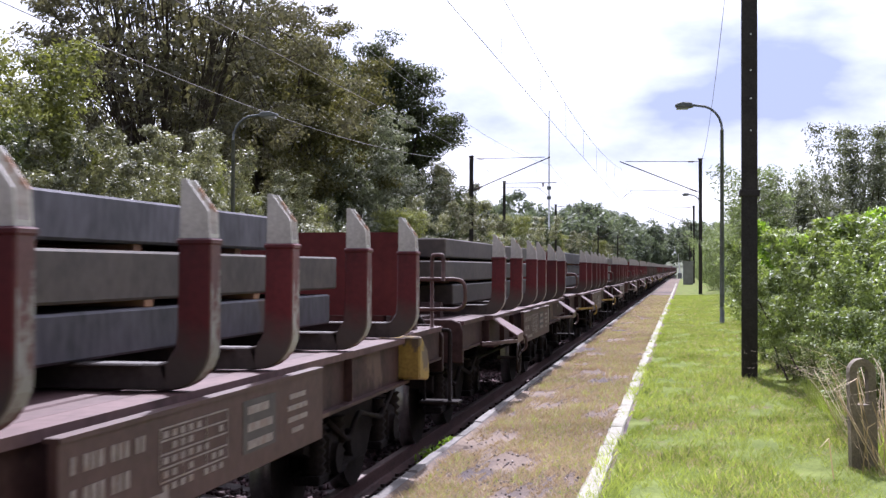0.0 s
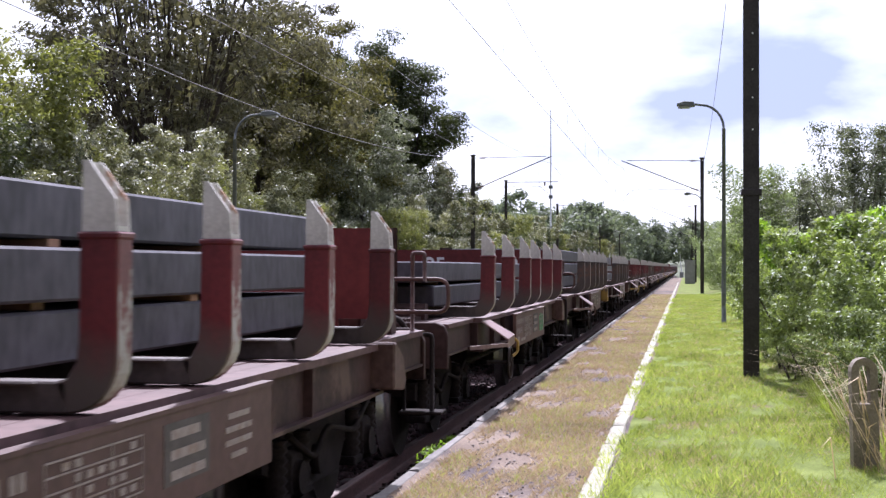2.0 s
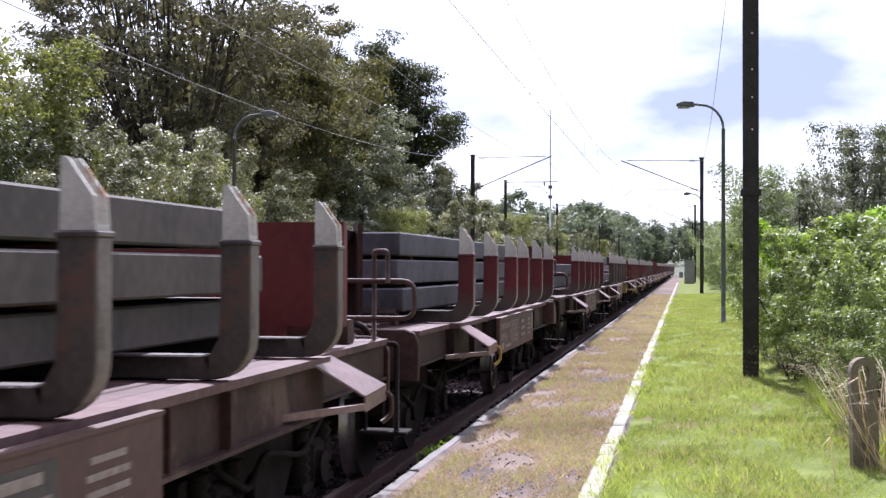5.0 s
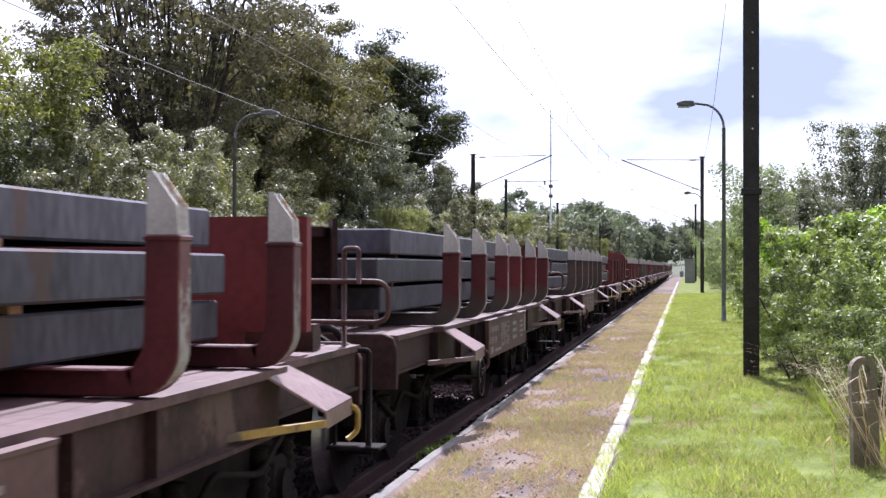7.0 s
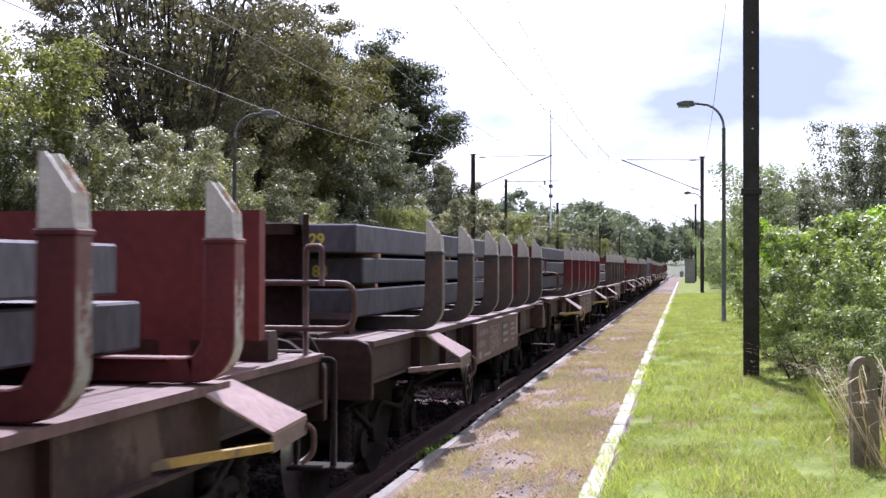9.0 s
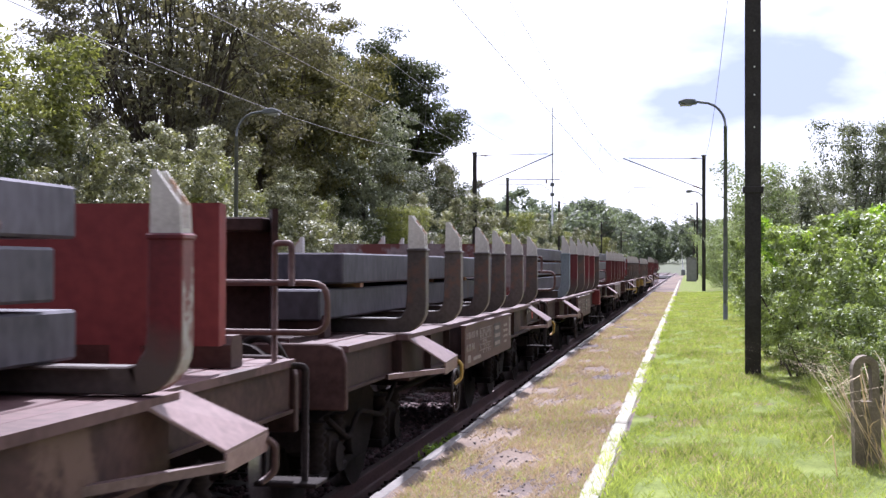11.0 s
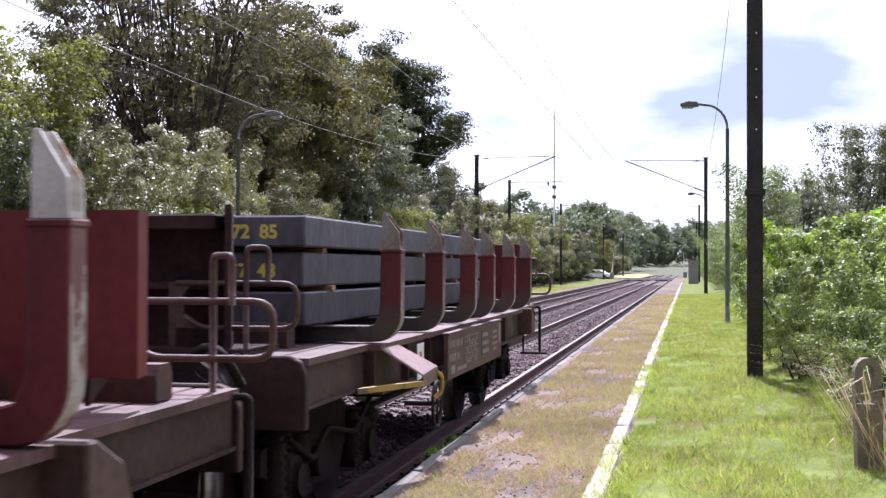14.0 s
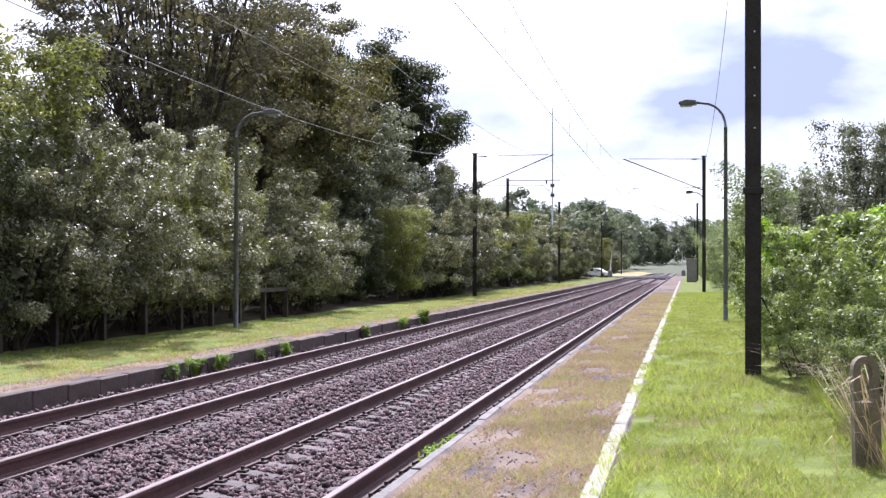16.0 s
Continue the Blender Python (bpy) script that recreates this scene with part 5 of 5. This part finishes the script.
def build_wing_edge(bm):
    hexa(bm, [(1.690, 0.10, 1.026), (1.702, 0.10, 1.026), (1.702, 0.62, 1.046), (1.690, 0.62, 1.046)], 0.075)


def build_hook(bm):
    tube(bm, smooth_path([(1.70, 0.60, 1.02), (1.73, 0.63, 0.99), (1.73, 0.63, 0.88), (1.68, 0.60, 0.84)], 0.04), 0.015, 6)


def build_wing_bar(bm):
    """The flat brace under the plate, from the sill out to its folded edge."""
    slab_of(bm, [(1.40, -0.55), (1.425, -0.58), (1.705, 0.06), (1.70, 0.14), (1.685, 0.12)], "z", 0.965, 1.0)


def build_wing_short(bm):
    slab_of(bm, [(0.07, 0.96), (0.07, 1.262), (0.14, 1.262), (0.36, 1.16), (0.44, 1.0), (0.40, 0.93)], "x", 1.28, 1.585)
    bmesh.ops.bevel(bm, geom=bm.edges[:], offset=0.012, segments=1, affect="EDGES")


def build_sideframe(bm):
    """The side of a bogie, with its drooped middle and the boxes over the axles."""
    o = [(-1.35, 0.56), (-1.33, 0.70), (-0.62, 0.76), (-0.45, 0.84), (0.45, 0.84), (0.62, 0.76), (1.33, 0.70), (1.35, 0.56), (1.15, 0.50), (0.55, 0.52), (0.38, 0.34), (-0.38, 0.34), (-0.55, 0.52), (-1.15, 0.50)]
    for s in (1, -1):
        slab_of(bm, o, "x", s * 0.98 - 0.06, s * 0.98 + 0.06)
        tube(bm, [(s * 1.03, -0.25, 0.50), (s * 1.10, -0.25, 0.50)], 0.10, 10)
    box(bm, -0.98, 0.98, -0.22, 0.22, 0.55, 0.80)
    for y in (-1.28, 1.28):
        box(bm, -0.98, 0.98, y - 0.05, y + 0.05, 0.58, 0.68)


def build_axle_box(bm):
    box(bm, -0.09, 0.10, -0.15, 0.15, -0.16, 0.17, 0.03)
    tube(bm, [(0.09, 0, 0), (0.14, 0, 0)], [0.12, 0.10], 12)
    box(bm, -0.08, 0.10, -0.36, 0.36, -0.14, -0.08, 0.01)


def build_spring(bm):
    tube(bm, [(0.02, 0, -0.078 + 0.03 * k) for k in range(12)], [0.085 if k % 2 else 0.062 for k in range(12)], 9)


def build_wheelset(bm):
    tube(bm, [(-0.95, 0, 0), (0.95, 0, 0)], 0.08, 10)


def build_wheel(bm):
    tube(bm, [(-0.065, 0, 0), (-0.035, 0, 0), (-0.03, 0, 0), (0.065, 0, 0)], [0.49, 0.49, 0.465, 0.457], 28)
    tube(bm, [(0.0651, 0, 0), (0.09, 0, 0)], [0.14, 0.12], 12)
    for f in bm.faces:
        if abs(f.normal.x) < 0.5 and abs(f.calc_center_median().yz.length if False else (f.calc_center_median().y ** 2 + f.calc_center_median().z ** 2) ** 0.5 - 0.46) < 0.03:
            f.material_index = 1


def build_drag(bm):
    """Brake rods and hangers between the wheels."""
    for s in (1,):
        tube(bm, smooth_path([(s * 1.12, -1.1, 0.75), (s * 1.14, -0.6, 0.55), (s * 1.14, -0.3, 0.72), (s * 1.12, 0.5, 0.60), (s * 1.12, 1.0, 0.80)], 0.1), 0.022, 6)
        for y in (-0.42, 0.42):
            slab_of(bm, [(y - 0.05, 0.25), (y - 0.03, 0.75), (y + 0.03, 0.75), (y + 0.06, 0.28)], "x", s * 0.80 - 0.03, s * 0.80 + 0.03)


def build_handwheel(bm):
    pts = [(0, 0.17 * math.cos(radians(k)), 0.17 * math.sin(radians(k))) for k in range(0, 361, 20)]
    tube(bm, pts, 0.014, 6, False)
    for k in range(0, 360, 90):
        tube(bm, [(0, 0, 0), (0, 0.17 * math.cos(radians(k + 20)), 0.17 * math.sin(radians(k + 20)))], 0.01, 5)
    tube(bm, [(-0.25, 0, 0), (0.02, 0, 0)], 0.02, 6)


FLIP = pose(0, WAGON, 0, 0, 0, 180)
FACE = {"red": "dark red stakes", "grey": "grey-brown stakes", "mixed": "mixed red and grey stakes", "dirty": "red stakes with grimy tips"}


STAKE_HEIGHT = {12: 1.1, 1: 1.15, 5: 1.18}         # some wagons carry taller stakes
DROP = {1: -0.06, 2: -0.055, 3: -0.035, 5: -0.04}  # and some sit lower on their springs


def make_wagon(k, look_, head, wing, wing_mat, label_board, sign):
    root = tagged(empty("slab_wagon"), f"flat slab wagon with {FACE[look_]} and brown frame", "freight wagon", "slab wagons of the train")
    r = random.Random(k * 7 + 1)
    share("deck", mesh_of("deck", M_DECK, build_deck), root, pose(0, 0, 0))
    for m in (pose(0, 0, 0), FLIP):
        share("side_sill", mesh_of("side_sill", M_FRAME, build_sill), root, m)
        share("deck_edge", mesh_of("deck_edge", M_DECK, build_deck_edge), root, m)
        share("deck_plank", mesh_of("deck_plank", M_DECK, build_deck_plank), root, m)
    share("end_frame", mesh_of("end_frame", M_FRAME, build_end_frame), root, pose(0, 0.72, 0))
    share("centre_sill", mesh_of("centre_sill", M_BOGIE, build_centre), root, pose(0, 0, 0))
    for i, y in enumerate(STAKES):
        m = {"red": M_RED, "grey": M_GREY, "dirty": M_RED}.get(look_) or (M_BLUE if i == 0 and k == 5 else r.choice((M_RED, M_GREY)))
        if m is M_RED and k in (1, 4, 11, 12, 15):  # paint kept down to the deck
            m = M_RED_WHOLE
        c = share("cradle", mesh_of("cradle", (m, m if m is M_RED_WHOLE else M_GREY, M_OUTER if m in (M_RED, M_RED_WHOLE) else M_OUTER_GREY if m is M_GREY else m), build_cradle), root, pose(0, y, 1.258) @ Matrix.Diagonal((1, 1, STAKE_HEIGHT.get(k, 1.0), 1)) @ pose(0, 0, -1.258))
        tagged(c, "U-shaped bunk of " + {"stake_red": "dark red", "stake_whole_red": "dark red", "stake_grey": "grey-brown", "stake_blue": "blue-grey"}[m.name] + " steel")
        tm = M_TIP_RED if k == 12 else M_TIP_DIRTY if look_ == "dirty" else M_TIP
        tip = mesh_of("stake_tip", tm, build_tip if (k in (0, 2, 11, 12) or r.random() < 0.3) else build_tip_closed)
        for turn in (0, 180):
            share("stake_tip", tip, c, pose(0, 0, 0, 0, 0, turn))
    hb = share("headboard", mesh_of("headboard", head, build_headboard), root, pose(0, 10.45, 0))
    share("buttress", mesh_of("buttress", M_FRAME, build_buttress), hb, pose(0, 0, 0))
    if sign:
        share("stripe", mesh_of("stripe", M_YELLOW, lambda bm: box(bm, 0.62, 0.70, -0.004, -0.001, 1.38, 2.02)), hb, pose(0, 0, 0))
    share("cross_beam", mesh_of("cross_beam", M_FRAME, build_beam), root, pose(0, 1.45, 0))
    share("cross_beam", mesh_of("cross_beam_red", M_HEADBOARD if k % 2 == 0 else M_BEND, build_beam), root, pose(0, 10.86, 0) @ Matrix.Diagonal((1.25, 1, 1, 1)))
    share("grating", mesh_of("grating", M_FRAME, build_grating), root, pose(0, 0.62, 0))
    for end in (pose(0, 0, 0), FLIP):
        share("headstock", mesh_of("headstock", M_FRAME, build_headstock), root, end @ pose(0, 0.50, 0))
        for x in (-0.875, 0.875):
            share("buffer", mesh_of("buffer", M_BOGIE, build_buffer), root, end @ pose(x, 0.02, 1.06))
        share("coupling", mesh_of("coupling", M_BOGIE, build_coupling), root, end @ pose(0, 0.5, 0))
        share("brake_hose", mesh_of("brake_hose", M_BOGIE, build_hose), root, end @ pose(0, 0.5, 0))
        share("brake_hose", mesh_of("brake_hose_low", M_BOGIE, build_hose_low), root, end @ pose(0, 0.5, 0))
        share("lamp_bracket", mesh_of("lamp_bracket", M_BOGIE, build_lamp_bracket), root, end @ pose(0, 0.5, 0))
        for s in (1, -1):
            if end is FLIP or k in (0, 1, 16):
                share("handrail", mesh_of("handrail" + ("_a" if s > 0 else "_b"), M_BEND, lambda bm, s=s: build_rails(bm, s)), root, end @ pose(-0.36 * s if end is not FLIP else 0, 0.78, 0))
            if end is FLIP or s < 0:
                share("step", mesh_of("step", M_BOGIE, build_step), root, end @ pose(0, 0.66, 0) if s > 0 else end @ pose(0, 0.66, 0, 0, 0, 180))
    for s in (1, -1):
        turn = pose(s * 1.555, -0.56, 0) if s > 0 else pose(s * 1.555, 11.31, 0, 0, 0, 180)
        b = share("side_board", mesh_of("side_board", M_BOARD, build_board), root, turn)
        if s > 0:
            share("lettering", mesh_of("lettering%d" % (k % 5), M_LETTER, lambda bm: build_letters(bm, k % 5)), b, pose(0, 0, 0))["kind"] = "stuff"
            p_ = share("panel", mesh_of("panel", M_PANEL, build_panel), b, pose(0, 0, 0))
            tagged(p_, "dark lettering panel with pale bars")
            share("lettering", mesh_of("panel_bars", M_LETTER, build_panel_bars), b, pose(0, 0, 0))["kind"] = "stuff"
            if k == 24:  # a sprayed scrawl
                share("graffiti", mesh_of("graffiti", M_SPRAY, lambda bm: [tube(bm, smooth_path([(0.02, 6.8 + a_, 1.13), (0.02, 6.86 + a_, 0.93), (0.02, 6.98 + a_, 0.95), (0.02, 7.0 + a_, 1.1), (0.02, 6.9 + a_, 1.15)], 0.06), 0.009, 5) for a_ in (0.0, 0.2)]), b, pose(0, 0, 0))
            if label_board:
                share("label_plate", mesh_of("label_plate", M_LETTER, build_label), b, pose(0, 0, 0))
    for y in (STAKES[5], STAKES[0]):
        for s in (0, 180):
            m = pose(0, y, 0) if s == 0 else pose(0, y, 0) @ Matrix.Diagonal((-1, 1, 1, 1))
            if k == 2 and y < 5:
                share("wing_plate", mesh_of("wing_plate_short", M_YELLOW if s == 0 else M_FRAME, build_wing_short), root, m)
            elif wing or y < 5:
                w = share("wing_plate", mesh_of("wing_plate", (M_WING if wing_mat is M_DECK or y < 5 else wing_mat) if s == 0 else M_FRAME, build_wing), root, m)
                edge_mat = M_WING if s == 0 else M_FRAME
                share("folded_edge", mesh_of("folded_edge", edge_mat, build_wing_edge), w, pose(0, 0, 0))
                if s == 0:
                    share("hook", mesh_of("hook", M_YELLOW if k % 3 == 0 else M_BEND, build_hook), w, pose(0, 0, 0))
                if s == 0 and k == 2 and y > 5:
                    def stripes(bm):
                        for a_ in (0.06, 0.28, 0.50, 0.72, 0.90):
                            lo, hi = Vector((1.44, -0.13, 1.249)).lerp(Vector((1.44, 0.32, 1.249)), a_), Vector((1.70, 0.10, 1.042)).lerp(Vector((1.70, 0.62, 1.062)), a_)
                            hexa(bm, [lo, lo + Vector((0, 0.045, 0)), hi + Vector((0, 0.05, 0.002)), hi], -0.001)
                    share("stripe", mesh_of("hazard_stripe", M_YELLOW, stripes), w, pose(0, 0, 0))["kind"] = "stuff"
                if s == 0:
                    share("grab_bar", mesh_of("grab_bar", M_YELLOW if k in (0, 2, 3, 9, 11, 12, 15, 21, 27) else M_WING, build_wing_bar), w, pose(0, 0, 0))
            else:
                share("wing_plate", mesh_of("wing_plate_short", (M_BEND if wing_mat is M_FRAME else wing_mat) if s == 0 else M_FRAME, build_wing_short), root, m)
    for yc in (2.15, 9.75):
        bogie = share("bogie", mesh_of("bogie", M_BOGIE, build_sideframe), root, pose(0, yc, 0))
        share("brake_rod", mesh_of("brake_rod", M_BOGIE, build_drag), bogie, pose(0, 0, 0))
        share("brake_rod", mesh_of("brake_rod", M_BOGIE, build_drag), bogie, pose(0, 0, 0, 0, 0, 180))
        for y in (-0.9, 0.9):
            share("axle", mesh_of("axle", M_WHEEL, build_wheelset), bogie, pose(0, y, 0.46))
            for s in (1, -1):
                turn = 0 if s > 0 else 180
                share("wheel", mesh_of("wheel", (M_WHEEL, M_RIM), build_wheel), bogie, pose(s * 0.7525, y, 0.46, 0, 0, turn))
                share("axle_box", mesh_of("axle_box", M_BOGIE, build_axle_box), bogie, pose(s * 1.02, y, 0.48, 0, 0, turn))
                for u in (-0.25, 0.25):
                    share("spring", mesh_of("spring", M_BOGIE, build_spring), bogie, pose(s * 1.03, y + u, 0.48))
    share("brake_handwheel", mesh_of("brake_handwheel", M_WHEEL, build_handwheel), root, pose(1.56, 3.46, 0.72))
    if k in (2, 3, 6):  # painted signs on the end of the sill
        def ring_sign(bm):
            for j in range(12):
                c0, c1 = radians(30 * j), radians(30 * j + 30)
                slab_of(bm, [(10.78 + q * math.cos(c), 1.10 + q * math.sin(c)) for c, q in ((c0, 0.075), (c1, 0.075), (c1, 0.045), (c0, 0.045))], "x", 1.3605, 1.3625)
            box(bm, 1.3605, 1.3625, 10.69, 10.87, 1.088, 1.112)
        share("marking", mesh_of("ring_sign", M_SIGN_RED, ring_sign), root, pose(0, 0, 0))["kind"] = "stuff"
        if k != 6:
            share("marking", mesh_of("triangle_sign", M_CHALK, lambda bm: slab_of(bm, [(10.97, 1.04), (11.13, 1.04), (11.05, 1.17)], "x", 1.3605, 1.3625)), root, pose(0, 0, 0))
    if k % 2 == 0 or k == 3:
        share("lettering", mesh_of("sill_letters", M_LETTER, lambda bm: [box(bm, 1.3605, 1.3625, 10.12 + 0.075 * j, 10.165 + 0.075 * j, 1.11, 1.15) for j in (0, 1, 2, 4, 5)]), root, pose(0, 0, 0))["kind"] = "stuff"
    if k in (0, 3, 12):
        pl = share("label_plate", mesh_of("white_plate", M_LABEL, lambda bm: box(bm, 0, 0.004, 3.62, 3.86, 0.93, 1.19)), root, pose(1.487, -0.56, 0))
        tagged(pl, "white paper consignment plate")
        share("marking", mesh_of("plate_marking", M_SIGN_RED, lambda bm: (box(bm, 0.0042, 0.006, 3.70, 3.77, 1.07, 1.13), box(bm, 0.0042, 0.006, 3.69, 3.80, 0.98, 1.02))), pl, pose(0, 0, 0))
    return root


def text_part(words, size, mat, parent, m):
    """Letters laid flat on a face, as a mesh."""
    cu = bpy.data.curves.new("marking", "FONT")
    cu.body, cu.size, cu.extrude = words, size, 0.0015
    cu.offset = 0.004
    tmp = bpy.data.objects.new("tmp", cu)
    scene.collection.objects.link(tmp)
    bpy.context.view_layer.update()
    me = bpy.data.meshes.new_from_object(tmp.evaluated_get(bpy.context.evaluated_depsgraph_get()))
    bpy.data.objects.remove(tmp)
    me.materials.clear()
    me.materials.append(mat)
    ob = new("marking", me)
    ob.parent, ob.matrix_basis = parent, m
    return ob


def build_slab(length, width, thick):
    def make(bm):
        box(bm, -width / 2, width / 2, 0, length, 0, thick, 0.012)
    return make


# style of each wagon, counted from the end of the train
LOOKS = ["dirty", "red", "grey", "grey", "red", "mixed", "grey", "red", "grey", "red", "grey", "red", "dirty", "grey", "red", "red",
         "grey", "red", "red", "grey", "red", "red", "grey", "grey", "red", "red", "mixed", "red", "red", "red"]
HEADS = {5: M_HEADBOARD_PALE, 0: M_HEADBOARD, 1: M_HEADBOARD, 2: M_HEADBOARD, 3: M_HEADBOARD, 4: M_HEADBOARD, 6: M_HEADBOARD_PALE, 11: M_HEADBOARD, 12: M_HEADBOARD,
         14: M_HEADBOARD, 15: M_HEADBOARD, 16: M_HEADBOARD, 22: M_HEADBOARD_OLD, 23: M_HEADBOARD_OLD, 24: M_HEADBOARD, 29: M_HEADBOARD}
WINGS = {29: (0, M_YELLOW), 28: (1, M_DECK), 27: (1, M_DECK), 25: (0, M_FRAME), 24: (0, M_FRAME), 23: (0, M_YELLOW), 22: (0, M_FRAME), 21: (1, M_DECK),
         16: (0, M_YELLOW), 15: (1, M_DECK), 14: (1, M_DECK), 13: (1, M_DECK), 12: (1, M_DECK), 11: (1, M_DECK), 6: (1, M_DECK), 5: (0, M_HEADBOARD), 4: (0, M_FRAME),
         3: (0, M_YELLOW), 2: (1, M_DECK), 1: (0, M_FRAME), 0: (0, M_FRAME)}
# writing on the near ends of the slabs, top slab first
WORDS = {0: ("39372  85", "67  48", ""), 1: ("39372  86", "67 64", ""), 2: ("34374  87", "", "67"), 3: ("1374  88", "", "4  6"), 4: ("74  66", "", ""),
         5: ("3  31", "30", "2"), 11: ("29374  87", "26", "63"), 12: ("39363  27", "03  36", "50.63"), 10: ("5  29", "8  88", "45")}
LAYERS = {24: 2, 11: 2, 17: 2, 8: 2, 6: 2}
ENDS = {29: (9.05, 9.2, 8.15), 12: (9.88, 9.47, 9.6), 6: (9.75, 9.65), 15: (9.85, 9.9, 9.9), 4: (9.87, 9.75, 9.8), 11: (9.77, 9.43)}  # far ends, lowest slab first
MOVING = []  # things that travel with the train, and their place from the first wagon's origin

for k, look_ in enumerate(LOOKS):
    r = random.Random(k + 40)
    wing, wm = WINGS.get(k, (k % 2, M_DECK if k % 2 else M_FRAME))
    wagon = make_wagon(k, look_, HEADS.get(k, M_HEADBOARD if k % 3 else M_HEADBOARD_OLD), wing, wm, k % 2 == 0, k in (2, 3, 5, 6, 12, 16))
    if k == 24:
        board = next(c for c in wagon.children if c.name.startswith("headboard"))
        text_part("95", 0.36, M_CHALK_W, board, pose(-0.75, -0.002, 1.66, 90, 0, 0))
        text_part("2", 0.36, M_CHALK_W, board, pose(0.62, -0.002, 1.66, 90, 0, 0))
    slack = {11: -0.12, 1: 0.07, 15: -0.03, 0: 0.10}.get(k, 0.0)  # play in the couplings
    drop = DROP.get(k, 0.0)
    MOVING.append((wagon, -3.43, slack - WAGON * k, drop))
    z = 1.368 + drop
    slab_mat = M_SLAB_RUST if k in (28, 26, 19) else M_SLAB
    for layer in range(LAYERS.get(k, 3)):
        if k == 29:
            slab_mat = M_SLAB_RUST if layer == 1 else M_SLAB
        width, thick = r.choice((1.98, 2.06, 2.1)), r.choice((0.2, 0.21, 0.22))
        y0 = 1.58 + r.uniform(-0.26, 0.26)
        y1 = ENDS[k][layer] if k in ENDS else 9.7 + r.uniform(-0.35, 0.2)
        length = round((y1 - y0) / 0.1) * 0.1
        me = mesh_of(f"steel_slab_{width}_{thick}_{length}", slab_mat, build_slab(length, width, thick))
        slab = new("steel_slab", me)
        tagged(slab, "thick grey cast steel slab lying on the wagon" if slab_mat is M_SLAB else "thick rust-brown steel slab lying on the wagon", "steel slab", "slabs on the train")
        MOVING.append((slab, -3.43 + r.uniform(-0.03, 0.03), slack - WAGON * k + y0, z))
        words = WORDS.get(k, ("", "", ""))[layer if layer > 2 else 2 - layer]
        if words:
            text_part(words, 0.12, M_CHALK_W if words == "50.63" else M_CHALK, slab, pose(0.36 if len(words) > 6 else 0.5, -0.002, thick * 0.28, 90, 0, 0))
        z += thick
        if layer + 1 < LAYERS.get(k, 3):
            for yy in (2.39, 5.79, 7.54):
                t = new("timber_batten", mesh_of("timber_batten", M_TIMBER, lambda bm: box(bm, -0.98, 0.93, -0.05, 0.05, 0, 0.035, 0.004)))
                tagged(t, "raw sawn timber batten between the steel slabs", "timber batten", "battens on the train")
                MOVING.append((t, -3.43 + r.uniform(-0.02, 0.10), slack - WAGON * k + yy + r.uniform(-0.2, 0.2), z))
            z += 0.035

# the tail lamp of the last wagon
tail = empty("tail_lamp")
tagged(tail, "yellow tail lamp on the last wagon", "tail lamp")
bm = slab_of(bmesh.new(), [(-0.085, 0.14), (-0.095, 0.26), (-0.075, 0.315), (-0.03, 0.335), (0.03, 0.335), (0.075, 0.315), (0.095, 0.26), (0.085, 0.14)], "y", -0.085, 0.085)
bmesh.ops.bevel(bm, geom=bm.edges[:], offset=0.012, segments=2, affect="EDGES")
part("housing", bm, M_LAMP_ORANGE, tail, "domed orange plastic housing")
part("battery_box", box(bmesh.new(), -0.065, 0.065, -0.07, 0.07, -0.02, 0.138, 0.01), M_YELLOW, tail, "yellow battery box")
part("collar", box(bmesh.new(), -0.098, 0.098, -0.09, 0.09, 0.139, 0.165, 0.008), M_LAMP_ORANGE, tail)
part("handle", tube(bmesh.new(), smooth_path([(-0.07, 0, 0.32), (-0.07, 0, 0.375), (0.06, 0, 0.375), (0.06, 0, 0.32)], 0.02), 0.011, 7), M_LAMP_ORANGE, tail)
part("reflector", tube(bmesh.new(), [(0, 0.085, 0.23), (0, 0.10, 0.23)], 0.06, 12), M_SIGN_RED, tail)
part("bracket", box(bmesh.new(), -0.02, 0.02, -0.02, 0.02, -0.27, -0.021), M_BOGIE, tail)
tail.scale = (0.74, 0.74, 0.74)
MOVING.append((tail, -3.43 + 1.13, 11.38, 1.455))

SPEED = -24.406


def motions():
    times = (0.0, 4.0, 8.0, 12.0, 16.0)
    for ob, x, y, z in MOVING:
        walk(ob, [(t, pose(x, 6.45 + SPEED * (t - 14) + 0.005 * (t - 14) ** 2 + y, z)) for t in times])


motions()
